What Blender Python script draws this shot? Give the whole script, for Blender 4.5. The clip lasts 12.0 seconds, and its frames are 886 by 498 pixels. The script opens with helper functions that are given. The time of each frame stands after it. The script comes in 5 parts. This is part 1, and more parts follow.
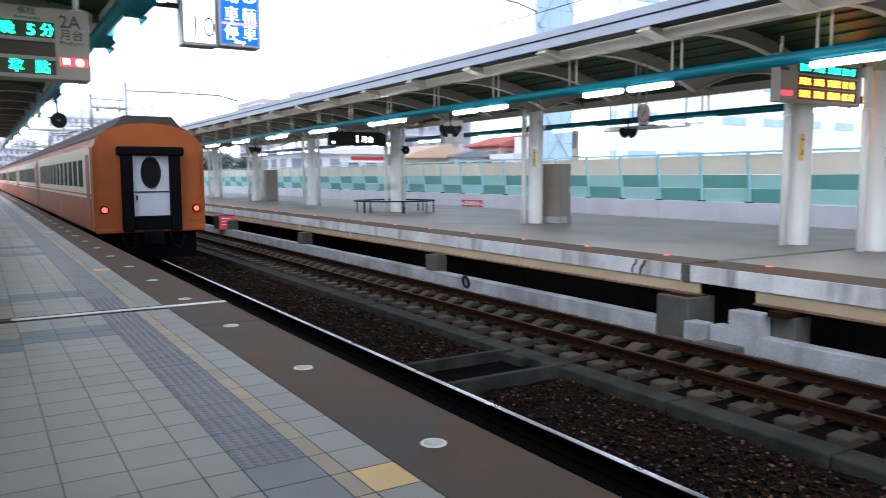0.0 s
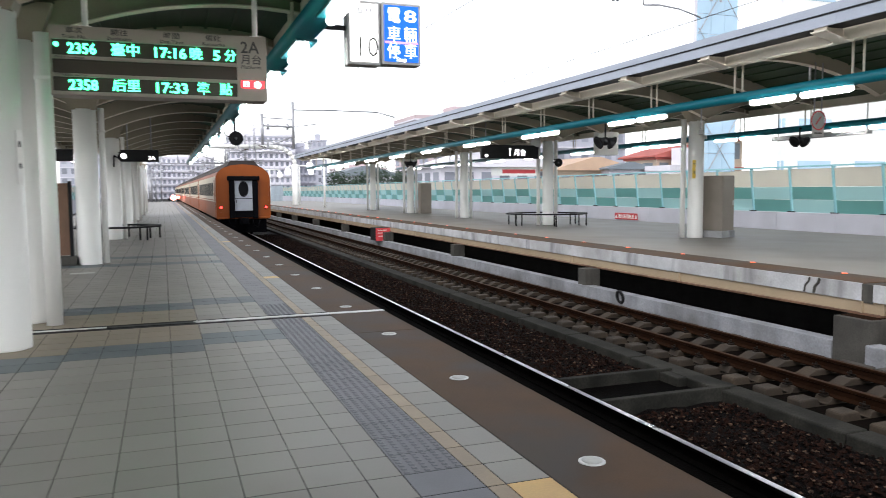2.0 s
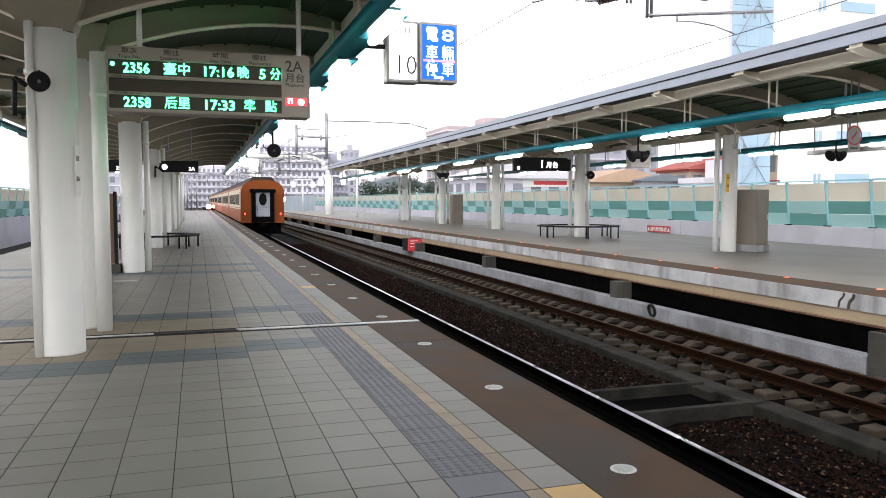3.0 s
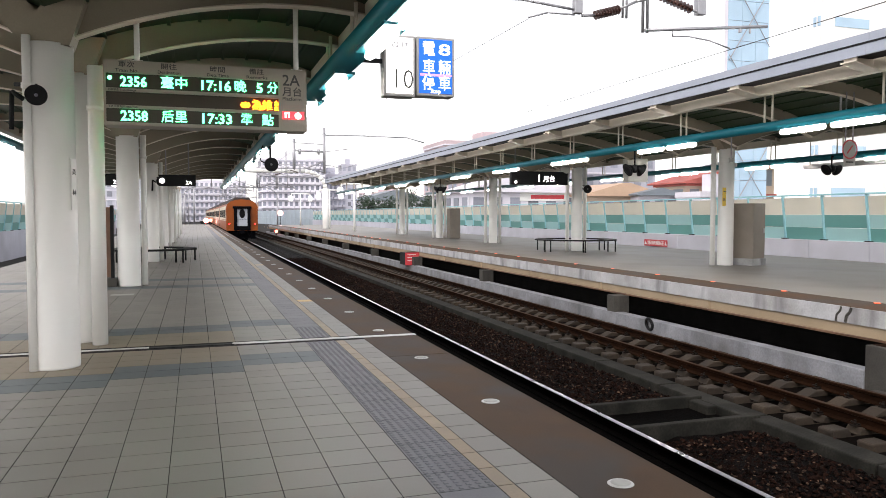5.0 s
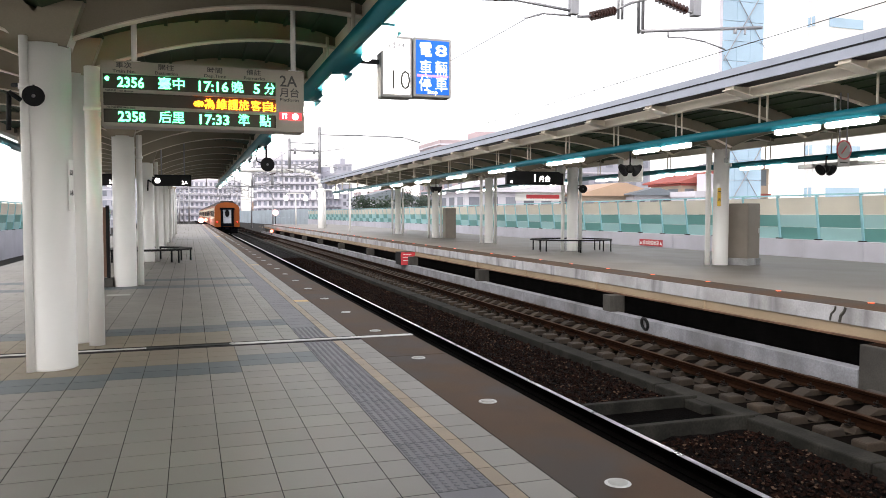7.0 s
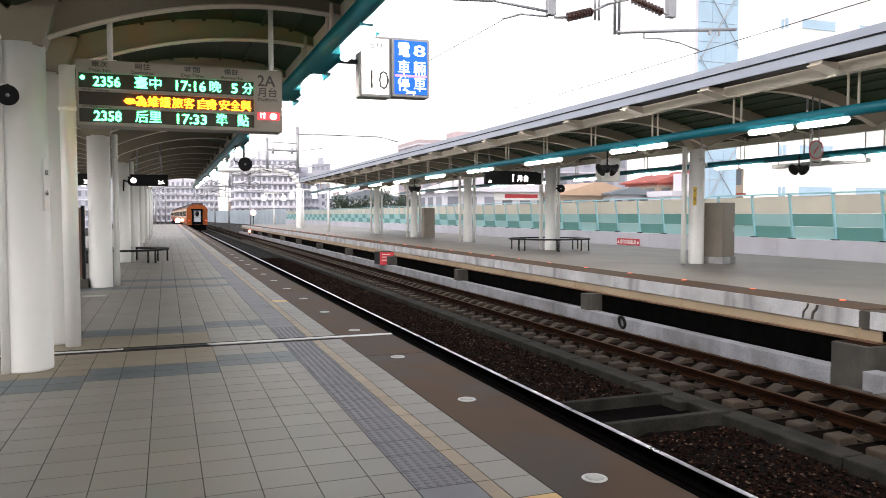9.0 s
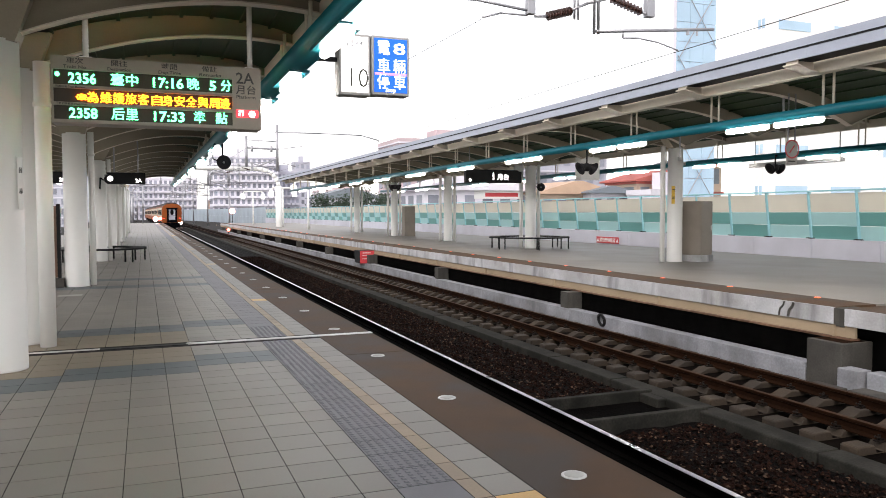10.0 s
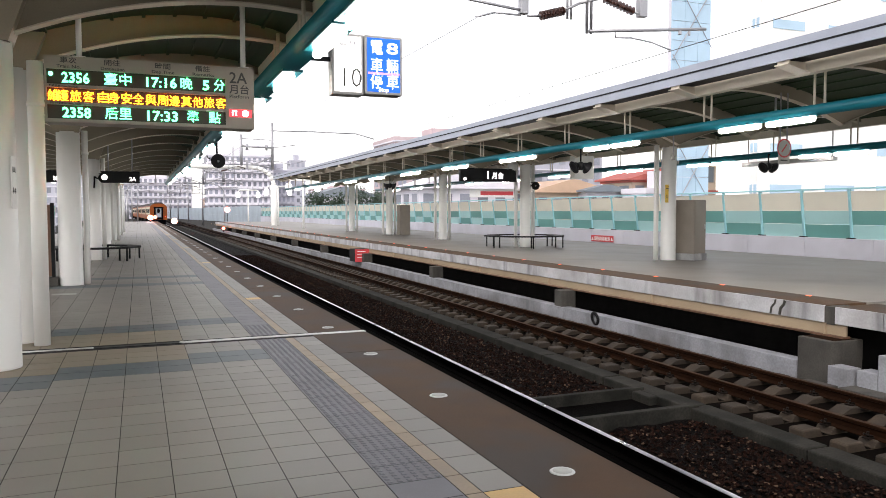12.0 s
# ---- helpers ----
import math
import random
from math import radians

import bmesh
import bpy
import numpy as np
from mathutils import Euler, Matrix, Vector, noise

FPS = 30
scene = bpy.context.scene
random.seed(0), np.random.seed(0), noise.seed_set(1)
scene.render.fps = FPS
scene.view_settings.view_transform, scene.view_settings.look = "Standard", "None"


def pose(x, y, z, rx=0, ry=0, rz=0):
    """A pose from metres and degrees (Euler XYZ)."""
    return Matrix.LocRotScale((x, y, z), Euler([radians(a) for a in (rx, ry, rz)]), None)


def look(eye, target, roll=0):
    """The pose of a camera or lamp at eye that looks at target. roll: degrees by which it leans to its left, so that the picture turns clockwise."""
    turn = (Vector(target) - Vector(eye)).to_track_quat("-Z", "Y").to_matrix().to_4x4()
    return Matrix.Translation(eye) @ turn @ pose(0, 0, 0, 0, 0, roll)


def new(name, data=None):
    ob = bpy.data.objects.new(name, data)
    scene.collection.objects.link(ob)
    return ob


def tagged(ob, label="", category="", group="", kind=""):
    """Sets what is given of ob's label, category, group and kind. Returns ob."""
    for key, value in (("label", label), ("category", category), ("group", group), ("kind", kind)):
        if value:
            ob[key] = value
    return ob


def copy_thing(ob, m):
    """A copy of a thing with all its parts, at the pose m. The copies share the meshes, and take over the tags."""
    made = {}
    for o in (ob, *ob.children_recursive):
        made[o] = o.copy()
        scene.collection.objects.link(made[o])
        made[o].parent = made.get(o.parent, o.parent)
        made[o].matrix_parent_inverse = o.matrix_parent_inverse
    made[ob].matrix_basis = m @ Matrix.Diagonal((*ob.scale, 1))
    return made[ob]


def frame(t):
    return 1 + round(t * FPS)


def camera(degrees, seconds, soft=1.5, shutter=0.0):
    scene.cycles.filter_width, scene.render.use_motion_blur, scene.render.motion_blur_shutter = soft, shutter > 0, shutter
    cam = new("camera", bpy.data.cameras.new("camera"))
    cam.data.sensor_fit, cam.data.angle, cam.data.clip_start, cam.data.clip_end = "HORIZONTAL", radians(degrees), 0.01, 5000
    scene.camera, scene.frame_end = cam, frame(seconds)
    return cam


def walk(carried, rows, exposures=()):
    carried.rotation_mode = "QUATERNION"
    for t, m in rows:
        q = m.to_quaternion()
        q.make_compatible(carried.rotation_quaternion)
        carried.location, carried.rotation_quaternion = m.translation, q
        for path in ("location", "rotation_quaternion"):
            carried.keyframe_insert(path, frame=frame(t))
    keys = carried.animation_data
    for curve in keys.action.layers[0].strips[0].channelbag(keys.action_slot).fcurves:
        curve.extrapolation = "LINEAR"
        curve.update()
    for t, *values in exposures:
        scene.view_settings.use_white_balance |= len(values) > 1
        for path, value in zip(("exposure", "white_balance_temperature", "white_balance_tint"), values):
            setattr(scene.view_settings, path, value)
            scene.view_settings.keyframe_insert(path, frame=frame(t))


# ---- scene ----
cam = camera(60.8, 12.0, 0.65, 0.9)
PATH = [
    (0, (-0.276, -3.977, 1.475), (0.768, -2.282, 1.283), -0.2),
    (0.5, (-0.272, -3.955, 1.477), (0.68, -2.206, 1.295), -0.5),
    (1, (-0.262, -3.828, 1.466), (0.576, -2.02, 1.297), -0.8),
    (1.5, (-0.268, -3.825, 1.467), (0.48, -1.976, 1.306), -0.7),
    (2, (-0.322, -3.949, 1.472), (0.369, -2.078, 1.316), -0.4),
    (2.5, (-0.415, -4.084, 1.5), (0.232, -2.197, 1.355), -0.1),
    (3, (-0.445, -4.137, 1.512), (0.171, -2.238, 1.384), -0.0),
    (5, (-0.435, -4.133, 1.506), (0.188, -2.234, 1.415), 0.0),
    (5.5, (-0.442, -4.144, 1.51), (0.183, -2.246, 1.418), 0.0),
    (6, (-0.442, -4.145, 1.511), (0.186, -2.249, 1.419), 0.0),
    (6.5, (-0.451, -4.149, 1.515), (0.181, -2.254, 1.423), 0.0),
    (8.5, (-0.469, -4.176, 1.52), (0.192, -2.29, 1.427), -0.0),
    (9, (-0.471, -4.191, 1.516), (0.216, -2.315, 1.423), -0.1),
    (9.5, (-0.466, -4.186, 1.515), (0.245, -2.319, 1.421), -0.1),
    (10, (-0.466, -4.189, 1.515), (0.269, -2.332, 1.418), -0.1),
    (10.5, (-0.465, -4.225, 1.508), (0.283, -2.373, 1.411), -0.2),
    (11, (-0.472, -4.229, 1.511), (0.281, -2.379, 1.412), -0.2),
    (11.5, (-0.472, -4.233, 1.514), (0.28, -2.382, 1.413), -0.2),
    (12, (-0.453, -4.246, 1.521), (0.293, -2.393, 1.42), -0.1),
]
walk(cam, [(t, look(eye, target, roll)) for t, eye, target, roll in PATH],
     [(0, 1.2, 5750, 10), (1.5, 1.2, 6250, 10), (3, 1.2, 6600, 12), (5, 1.2, 6800, 14), (12, 1.2, 6800, 14)])

# ---- world and light ----
world = bpy.data.worlds.new("overcast")
scene.world = world
world.use_nodes = True
wn = world.node_tree
wn.nodes.clear()
w_out = wn.nodes.new("ShaderNodeOutputWorld")
w_bg = wn.nodes.new("ShaderNodeBackground")
w_sky = wn.nodes.new("ShaderNodeTexSky")
w_sky.sky_type, w_sky.sun_disc = "NISHITA", False
w_sky.sun_elevation, w_sky.sun_rotation = radians(46), radians(225)
w_hue = wn.nodes.new("ShaderNodeHueSaturation")   # thin even cloud takes the blue out of the sky
w_hue.inputs["Saturation"].default_value = 0.22
w_bg.inputs["Strength"].default_value = SKY = 0.15
wn.links.new(w_sky.outputs[0], w_hue.inputs["Color"])
wn.links.new(w_hue.outputs[0], w_bg.inputs["Color"])
wn.links.new(w_bg.outputs[0], w_out.inputs["Surface"])
sun = new("sun", bpy.data.lights.new("sun", "SUN"))
sun.data.energy, sun.data.angle, sun.data.color = 0.55, radians(25), (1.0, 0.96, 0.9)
sun.matrix_world = look((-30, -30, 44), (0, 0, 0))


# ---- materials ----
def mat(name, color, rough=0.6, metal=0.0, var=0.15, scale=3.0, fine=60.0, bump=0.15, tint=None, island=0.0, glow=0.0, stain=0.0, spec=0.5, trans=0.0, dist=0.004, streak=0.0):
    """A surface with colour that varies at two scales, and a fine relief."""
    m = bpy.data.materials.new(name)
    m.use_nodes = True
    nt = m.node_tree
    n, ln = nt.nodes, nt.links
    bs = n["Principled BSDF"]
    co = n.new("ShaderNodeTexCoord")
    big = n.new("ShaderNodeTexNoise")
    big.inputs["Scale"].default_value, big.inputs["Detail"].default_value = scale, 6
    small = n.new("ShaderNodeTexNoise")
    small.inputs["Scale"].default_value, small.inputs["Detail"].default_value = fine, 4
    geo = n.new("ShaderNodeNewGeometry")
    ln.new(geo.outputs["Position"] if island >= 0 else co.outputs["Object"], big.inputs["Vector"])
    ln.new(geo.outputs["Position"] if island >= 0 else co.outputs["Object"], small.inputs["Vector"])
    r1 = n.new("ShaderNodeMapRange")
    r1.inputs["From Min"].default_value, r1.inputs["From Max"].default_value = 0.3, 0.7
    r1.inputs["To Min"].default_value, r1.inputs["To Max"].default_value = 1 - var, 1 + var
    ln.new(big.outputs["Fac"], r1.inputs["Value"])
    r2 = n.new("ShaderNodeMapRange")
    r2.inputs["From Min"].default_value, r2.inputs["From Max"].default_value = 0.3, 0.7
    r2.inputs["To Min"].default_value, r2.inputs["To Max"].default_value = 1 - var * 0.6, 1 + var * 0.6
    ln.new(small.outputs["Fac"], r2.inputs["Value"])
    mul = n.new("ShaderNodeMath")
    mul.operation = "MULTIPLY"
    ln.new(r1.outputs[0], mul.inputs[0])
    ln.new(r2.outputs[0], mul.inputs[1])
    last = mul
    if island > 0:
        oi = n.new("ShaderNodeObjectInfo")
        add = n.new("ShaderNodeMath")
        add.operation = "ADD"
        ln.new(oi.outputs["Random"], add.inputs[0])
        ln.new(geo.outputs["Random Per Island"], add.inputs[1])
        fr = n.new("ShaderNodeMath")
        fr.operation = "FRACT"
        ln.new(add.outputs[0], fr.inputs[0])
        r3 = n.new("ShaderNodeMapRange")
        r3.inputs["To Min"].default_value, r3.inputs["To Max"].default_value = 1 - island, 1 + island
        ln.new(fr.outputs[0], r3.inputs["Value"])
        m2 = n.new("ShaderNodeMath")
        m2.operation = "MULTIPLY"
        ln.new(last.outputs[0], m2.inputs[0])
        ln.new(r3.outputs[0], m2.inputs[1])
        last = m2
    vm = n.new("ShaderNodeVectorMath")
    vm.operation = "SCALE"
    vm.inputs[0].default_value = color
    ln.new(last.outputs[0], vm.inputs["Scale"])
    out = vm.outputs[0]
    if stain > 0:
        st = n.new("ShaderNodeTexNoise")
        st.inputs["Scale"].default_value, st.inputs["Detail"].default_value = scale * 0.45, 8
        ln.new(geo.outputs["Position"], st.inputs["Vector"])
        rs = n.new("ShaderNodeMapRange")
        rs.inputs["From Min"].default_value, rs.inputs["From Max"].default_value = 0.48, 0.66
        rs.inputs["To Min"].default_value, rs.inputs["To Max"].default_value = 0, stain
        ln.new(st.outputs["Fac"], rs.inputs["Value"])
        mx = n.new("ShaderNodeMix")
        mx.data_type = "RGBA"
        ln.new(rs.outputs[0], mx.inputs["Factor"])
        ln.new(out, mx.inputs["A"])
        mx.inputs["B"].default_value = (*(tint or [c * 0.35 for c in color]), 1)
        out = mx.outputs["Result"]
    if streak > 0:   # drips that run down the face
        mp = n.new("ShaderNodeMapping")
        mp.inputs["Scale"].default_value = (1.2, 1.2, 0.25)
        ln.new(geo.outputs["Position"], mp.inputs["Vector"])
        sn = n.new("ShaderNodeTexNoise")
        sn.inputs["Scale"].default_value, sn.inputs["Detail"].default_value = 2.2, 7
        ln.new(mp.outputs[0], sn.inputs["Vector"])
        sr = n.new("ShaderNodeMapRange")
        sr.inputs["From Min"].default_value, sr.inputs["From Max"].default_value = 0.52, 0.72
        sr.inputs["To Min"].default_value, sr.inputs["To Max"].default_value = 0, streak
        ln.new(sn.outputs["Fac"], sr.inputs["Value"])
        ms = n.new("ShaderNodeMix")
        ms.data_type = "RGBA"
        ln.new(sr.outputs[0], ms.inputs["Factor"])
        ln.new(out, ms.inputs["A"])
        ms.inputs["B"].default_value = (*[c * 0.22 for c in color], 1)
        out = ms.outputs["Result"]
    ln.new(out, bs.inputs["Base Color"])
    rr = n.new("ShaderNodeMapRange")
    rr.inputs["To Min"].default_value, rr.inputs["To Max"].default_value = max(rough - 0.12, 0.03), min(rough + 0.12, 1)
    ln.new(big.outputs["Fac"], rr.inputs["Value"])
    ln.new(rr.outputs[0], bs.inputs["Roughness"])
    bs.inputs["Metallic"].default_value = metal
    bs.inputs["Specular IOR Level"].default_value = spec
    if trans:
        bs.inputs["Transmission Weight"].default_value = trans
    if bump:
        bp = n.new("ShaderNodeBump")
        bp.inputs["Strength"].default_value, bp.inputs["Distance"].default_value = bump, dist
        ln.new(small.outputs["Fac"], bp.inputs["Height"])
        ln.new(bp.outputs[0], bs.inputs["Normal"])
    if glow:
        bs.inputs["Emission Color"].default_value = (*color, 1)
        bs.inputs["Emission Strength"].default_value = glow
    return m


def glowing(name, color, strength):
    m = bpy.data.materials.new(name)
    m.use_nodes = True
    bs = m.node_tree.nodes["Principled BSDF"]
    bs.inputs["Base Color"].default_value = (*[c * 0.8 for c in color], 1)
    bs.inputs["Emission Color"].default_value = (*color, 1)
    bs.inputs["Emission Strength"].default_value = strength
    return m


M = {
    "tile": mat("pale_grey_tile", (0.222, 0.207, 0.183), 0.5, var=0.07, scale=0.8, fine=90, bump=0.1, island=0.07, stain=0.3),
    "tile_beige": mat("beige_tile", (0.23, 0.19, 0.135), 0.55, var=0.08, scale=0.8, fine=90, bump=0.1, island=0.06, stain=0.2),
    "tile_blue": mat("slate_blue_tile", (0.085, 0.105, 0.115), 0.5, var=0.08, scale=0.9, fine=90, bump=0.1, island=0.06, stain=0.15),
    "tactile": mat("grey_tactile_tile", (0.15, 0.15, 0.165), 0.55, var=0.08, fine=80, bump=0.15, island=0.05, stain=0.2),
    "yellow": mat("worn_yellow_tile", (0.31, 0.235, 0.16), 0.55, var=0.12, fine=60, island=0.1, stain=0.35, tint=(0.2, 0.17, 0.13)),
    "yellow_square": mat("yellow_warning_tile", (0.58, 0.36, 0.12), 0.5, var=0.1, fine=70, island=0.04, stain=0.2, tint=(0.5, 0.36, 0.2)),
    "joint": mat("dark_grout", (0.022, 0.02, 0.018), 0.9, var=0.2, spec=0.2),
    "edge": mat("brown_edge_concrete", (0.084, 0.05, 0.029), 0.65, spec=0.12, var=0.24, scale=2.0, fine=120, bump=0.2, stain=0.65, tint=(0.062, 0.06, 0.058)),
    "concrete": mat("stained_concrete", (0.055, 0.051, 0.044), 0.85, var=0.25, scale=2.4, fine=40, bump=0.4, stain=0.7, tint=(0.02, 0.018, 0.015), streak=0.7),
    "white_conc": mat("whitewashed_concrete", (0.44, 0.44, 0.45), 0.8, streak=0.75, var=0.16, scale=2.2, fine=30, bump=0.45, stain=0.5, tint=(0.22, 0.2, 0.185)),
    # stained whitewash, greyed for the shade below the platform edge
    "plinth": mat("shade_greyed_whitewash", (0.235, 0.24, 0.26), 0.85, streak=0.4, var=0.22, scale=2.0, fine=30, bump=0.4, stain=0.55, tint=(0.09, 0.085, 0.08)),
    # stained cream, browned and darkened for the shade under the slab edge
    "edge_shade_cream": mat("edge_shade_cream_paint", (0.34, 0.265, 0.18), 0.6, var=0.1, scale=1.2, fine=80, bump=0.08, stain=0.3, tint=(0.15, 0.10, 0.06), spec=0.2),
    "beam_rust": mat("rust_streaked_cream_paint", (0.16, 0.085, 0.05), 0.7, var=0.3, scale=3, fine=60, bump=0.2, stain=0.8, tint=(0.05, 0.018, 0.008)),
    "dark_conc": mat("grimy_concrete", (0.022, 0.02, 0.018), 0.9, var=0.3, scale=2.5, fine=35, bump=0.5, stain=0.6, tint=(0.02, 0.016, 0.014), spec=0.2),
    # near-black colour stands in for the shade under the platforms
    "void": mat("shade_black_concrete", (0.012, 0.011, 0.011), 0.95, var=0.3, spec=0.1),
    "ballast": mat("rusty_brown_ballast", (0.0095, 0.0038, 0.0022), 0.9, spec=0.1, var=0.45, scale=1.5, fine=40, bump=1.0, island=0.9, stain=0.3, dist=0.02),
    "rust": mat("rusted_rail_steel", (0.0145, 0.0058, 0.0024), 0.85, spec=0.05, var=0.25, scale=2, fine=60, bump=0.3, stain=0.4),
    "polished": mat("polished_rail_steel", (0.8, 0.81, 0.85), 0.3, 1.0, var=0.02, bump=0),
    "dull_steel": mat("dull_worn_rail_steel", (0.04, 0.02, 0.011), 0.7, 0.1, spec=0.15, var=0.15, bump=0.1),
    "sleeper": mat("weathered_sleeper_concrete", (0.03, 0.02, 0.0115), 0.85, var=0.35, scale=4, fine=50, bump=0.5, island=0.3, stain=0.6, tint=(0.012, 0.008, 0.005)),
    # oil plus the shade below the platform edge, both in one black
    "oil_shade": mat("oil_and_shade_black", (0.0025, 0.0022, 0.002), 0.95, var=0.4, scale=3, fine=40, bump=0.6, spec=0.02, dist=0.01),
    "pale_stone": mat("pale_dusty_stone", (0.075, 0.045, 0.03), 0.9, var=0.3, island=0.6, spec=0.2),
    "kerb": mat("mossy_kerb_concrete", (0.022, 0.021, 0.0175), 0.9, var=0.4, scale=3.5, fine=35, bump=0.6, stain=0.8, tint=(0.009, 0.009, 0.007), streak=0.5, island=0.15, spec=0.2),
    "clip": mat("black_iron_clip", (0.009, 0.006, 0.0045), 0.7, 0.0, spec=0.12, var=0.2),
    "white_paint": mat("white_painted_steel", (0.84, 0.83, 0.80), 0.42, var=0.05, scale=0.7, fine=150, bump=0.05, stain=0.1, tint=(0.6, 0.57, 0.5)),
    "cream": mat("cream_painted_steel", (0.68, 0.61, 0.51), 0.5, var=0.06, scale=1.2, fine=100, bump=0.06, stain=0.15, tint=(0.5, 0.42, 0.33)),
    # the cream paint again, darkened for the shade under the canopies
    "shade_cream": mat("shade_darkened_cream_paint", (0.30, 0.26, 0.195), 0.5, var=0.06, scale=1.0, bump=0.05, stain=0.12),
    "teal": mat("teal_painted_steel", (0.006, 0.14, 0.18), 0.35, spec=0.3, var=0.08, scale=1.5, bump=0.04),
    "soffit": mat("green_metal_deck", (0.028, 0.05, 0.025), 0.5, spec=0.25, var=0.14, scale=0.5, fine=20, bump=0.08, stain=0.2),
    "fascia": mat("pale_lavender_fascia", (0.34, 0.37, 0.44), 0.5, var=0.05, bump=0.05, stain=0.1),
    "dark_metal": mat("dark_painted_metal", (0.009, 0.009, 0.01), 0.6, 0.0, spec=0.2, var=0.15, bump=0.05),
    "grey_metal": mat("grey_galvanised_steel", (0.36, 0.36, 0.38), 0.45, 0.6, var=0.12, bump=0.08),
    "tube": glowing("fluorescent_diffuser", (1.0, 0.98, 0.95), 9.5),
    "panel_cream": mat("milky_acrylic_panel", (0.80, 0.76, 0.65), 0.5, trans=0.35, var=0.06, scale=0.6, bump=0.02, stain=0.12),
    "panel_pale": mat("pale_teal_acrylic_panel", (0.40, 0.66, 0.66), 0.5, trans=0.25, var=0.05, scale=0.6, bump=0.02),
    "panel_deep": mat("deep_teal_acrylic_panel", (0.14, 0.37, 0.345), 0.5, trans=0.25, var=0.06, scale=0.6, bump=0.02),
    "post": mat("pale_teal_post", (0.30, 0.58, 0.63), 0.45, var=0.06, bump=0.04),
    # distance haze is mixed into this blue-grey
    "haze_wall": mat("haze_blue_grey_panel", (0.34, 0.40, 0.45), 0.7, var=0.12, scale=0.3, bump=0.05, stain=0.2),
    "barrier_base": mat("lavender_grey_wall_concrete", (0.52, 0.52, 0.58), 0.8, var=0.07, scale=0.8, bump=0.2, stain=0.2),
    "orange": mat("orange_train_paint", (0.235, 0.055, 0.006), 0.5, spec=0.25, var=0.1, scale=1.2, bump=0.04, stain=0.25, tint=(0.12, 0.03, 0.008), island=-1),
    "train_cream": mat("cream_train_paint", (0.50, 0.44, 0.33), 0.45, spec=0.3, var=0.06, scale=1.2, bump=0.04, stain=0.15, tint=(0.5, 0.42, 0.33), island=-1),
    "train_roof": mat("grimy_train_roof", (0.05, 0.042, 0.04), 0.8, spec=0.15, var=0.2, scale=1.5, bump=0.2, stain=0.3, island=-1),
    "rubber": mat("black_rubber", (0.003, 0.003, 0.004), 0.8, spec=0.04, var=0.2, island=-1),
    "train_glass": mat("dark_tinted_glass", (0.006, 0.006, 0.007), 0.6, spec=0.06, var=0.05, bump=0, island=-1),
    "door_grey": mat("pale_grey_door_paint", (0.36, 0.38, 0.43), 0.5, var=0.08, island=-1),
    "tail": glowing("red_tail_lens", (1.0, 0.03, 0.02), 3.5),
    "red_lamp": glowing("red_signal_lens", (1.0, 0.08, 0.05), 9.0),
    "white_lamp": glowing("white_hot_lens", (1.0, 0.75, 0.7), 12.0),
    "edge_lamp": glowing("orange_edge_light", (1.0, 0.13, 0.045), 1.3),
    "lens": mat("frosted_floor_light_glass", (0.42, 0.42, 0.39), 0.5, var=0.06, bump=0.05),
    "steel": mat("brushed_stainless_steel", (0.6, 0.59, 0.57), 0.42, 1.0, var=0.08, bump=0.03),
    # worn metal, barely metallic; the pale colour holds its bright reflection
    "alu": mat("worn_metal_pale_sheen", (0.72, 0.71, 0.69), 0.5, 0.25, var=0.12, scale=4, bump=0.05, stain=0.35, tint=(0.4, 0.38, 0.35)),
    # slab concrete blackened for the shade between the sleepers
    "bed": mat("shade_black_slab", (0.004, 0.003, 0.0024), 0.95, var=0.4, scale=2.5, fine=35, bump=0.5, spec=0.02),
    "board_face": mat("warm_grey_board_face", (0.30, 0.27, 0.225), 0.5, var=0.04, bump=0.03),
    "led_back": mat("dark_brown_led_panel", (0.035, 0.024, 0.014), 0.4, var=0.1, bump=0.05),
    "led_green": glowing("green_led", (0.05, 1.0, 0.36), 4.5),
    "led_orange": glowing("orange_led", (1.0, 0.17, 0.006), 12.0),
    "led_red": glowing("red_led", (1.0, 0.03, 0.04), 1.4),
    "led_white": glowing("white_led", (1.0, 0.97, 0.95), 2.0),
    "ink": mat("dark_grey_ink", (0.05, 0.048, 0.045), 0.6, var=0.05, bump=0),
    "sign_white": glowing("lit_white_sign_face", (1.0, 0.99, 0.97), 1.0),
    "sign_blue": glowing("lit_blue_sign_face", (0.0, 0.12, 0.8), 0.45),
    "sign_pink": glowing("lit_pink_stripe", (0.9, 0.35, 0.85), 0.4),
    "sign_grey": mat("pale_grey_sign_housing", (0.36, 0.355, 0.34), 0.5, var=0.05),
    "red_sign": mat("red_warning_enamel", (0.55, 0.05, 0.06), 0.4, var=0.08, bump=0.03),
    "yellow_sign": mat("yellow_sign_enamel", (0.75, 0.50, 0.05), 0.45, var=0.05),
    "plain_white": mat("white_lettering", (0.8, 0.8, 0.78), 0.5, var=0.03, bump=0),
    "cabinet": mat("brown_grey_cabinet", (0.24, 0.205, 0.17), 0.5, var=0.08, bump=0.06),
    "brown_panel": mat("brown_timber_panel", (0.16, 0.085, 0.05), 0.6, var=0.2, scale=4, bump=0.15),
    "leaf": mat("dark_green_foliage", (0.035, 0.06, 0.035), 0.7, var=0.3, island=0.4, bump=0.1),
    "bark": mat("grey_brown_bark", (0.1, 0.08, 0.06), 0.9, var=0.3, bump=0.5),
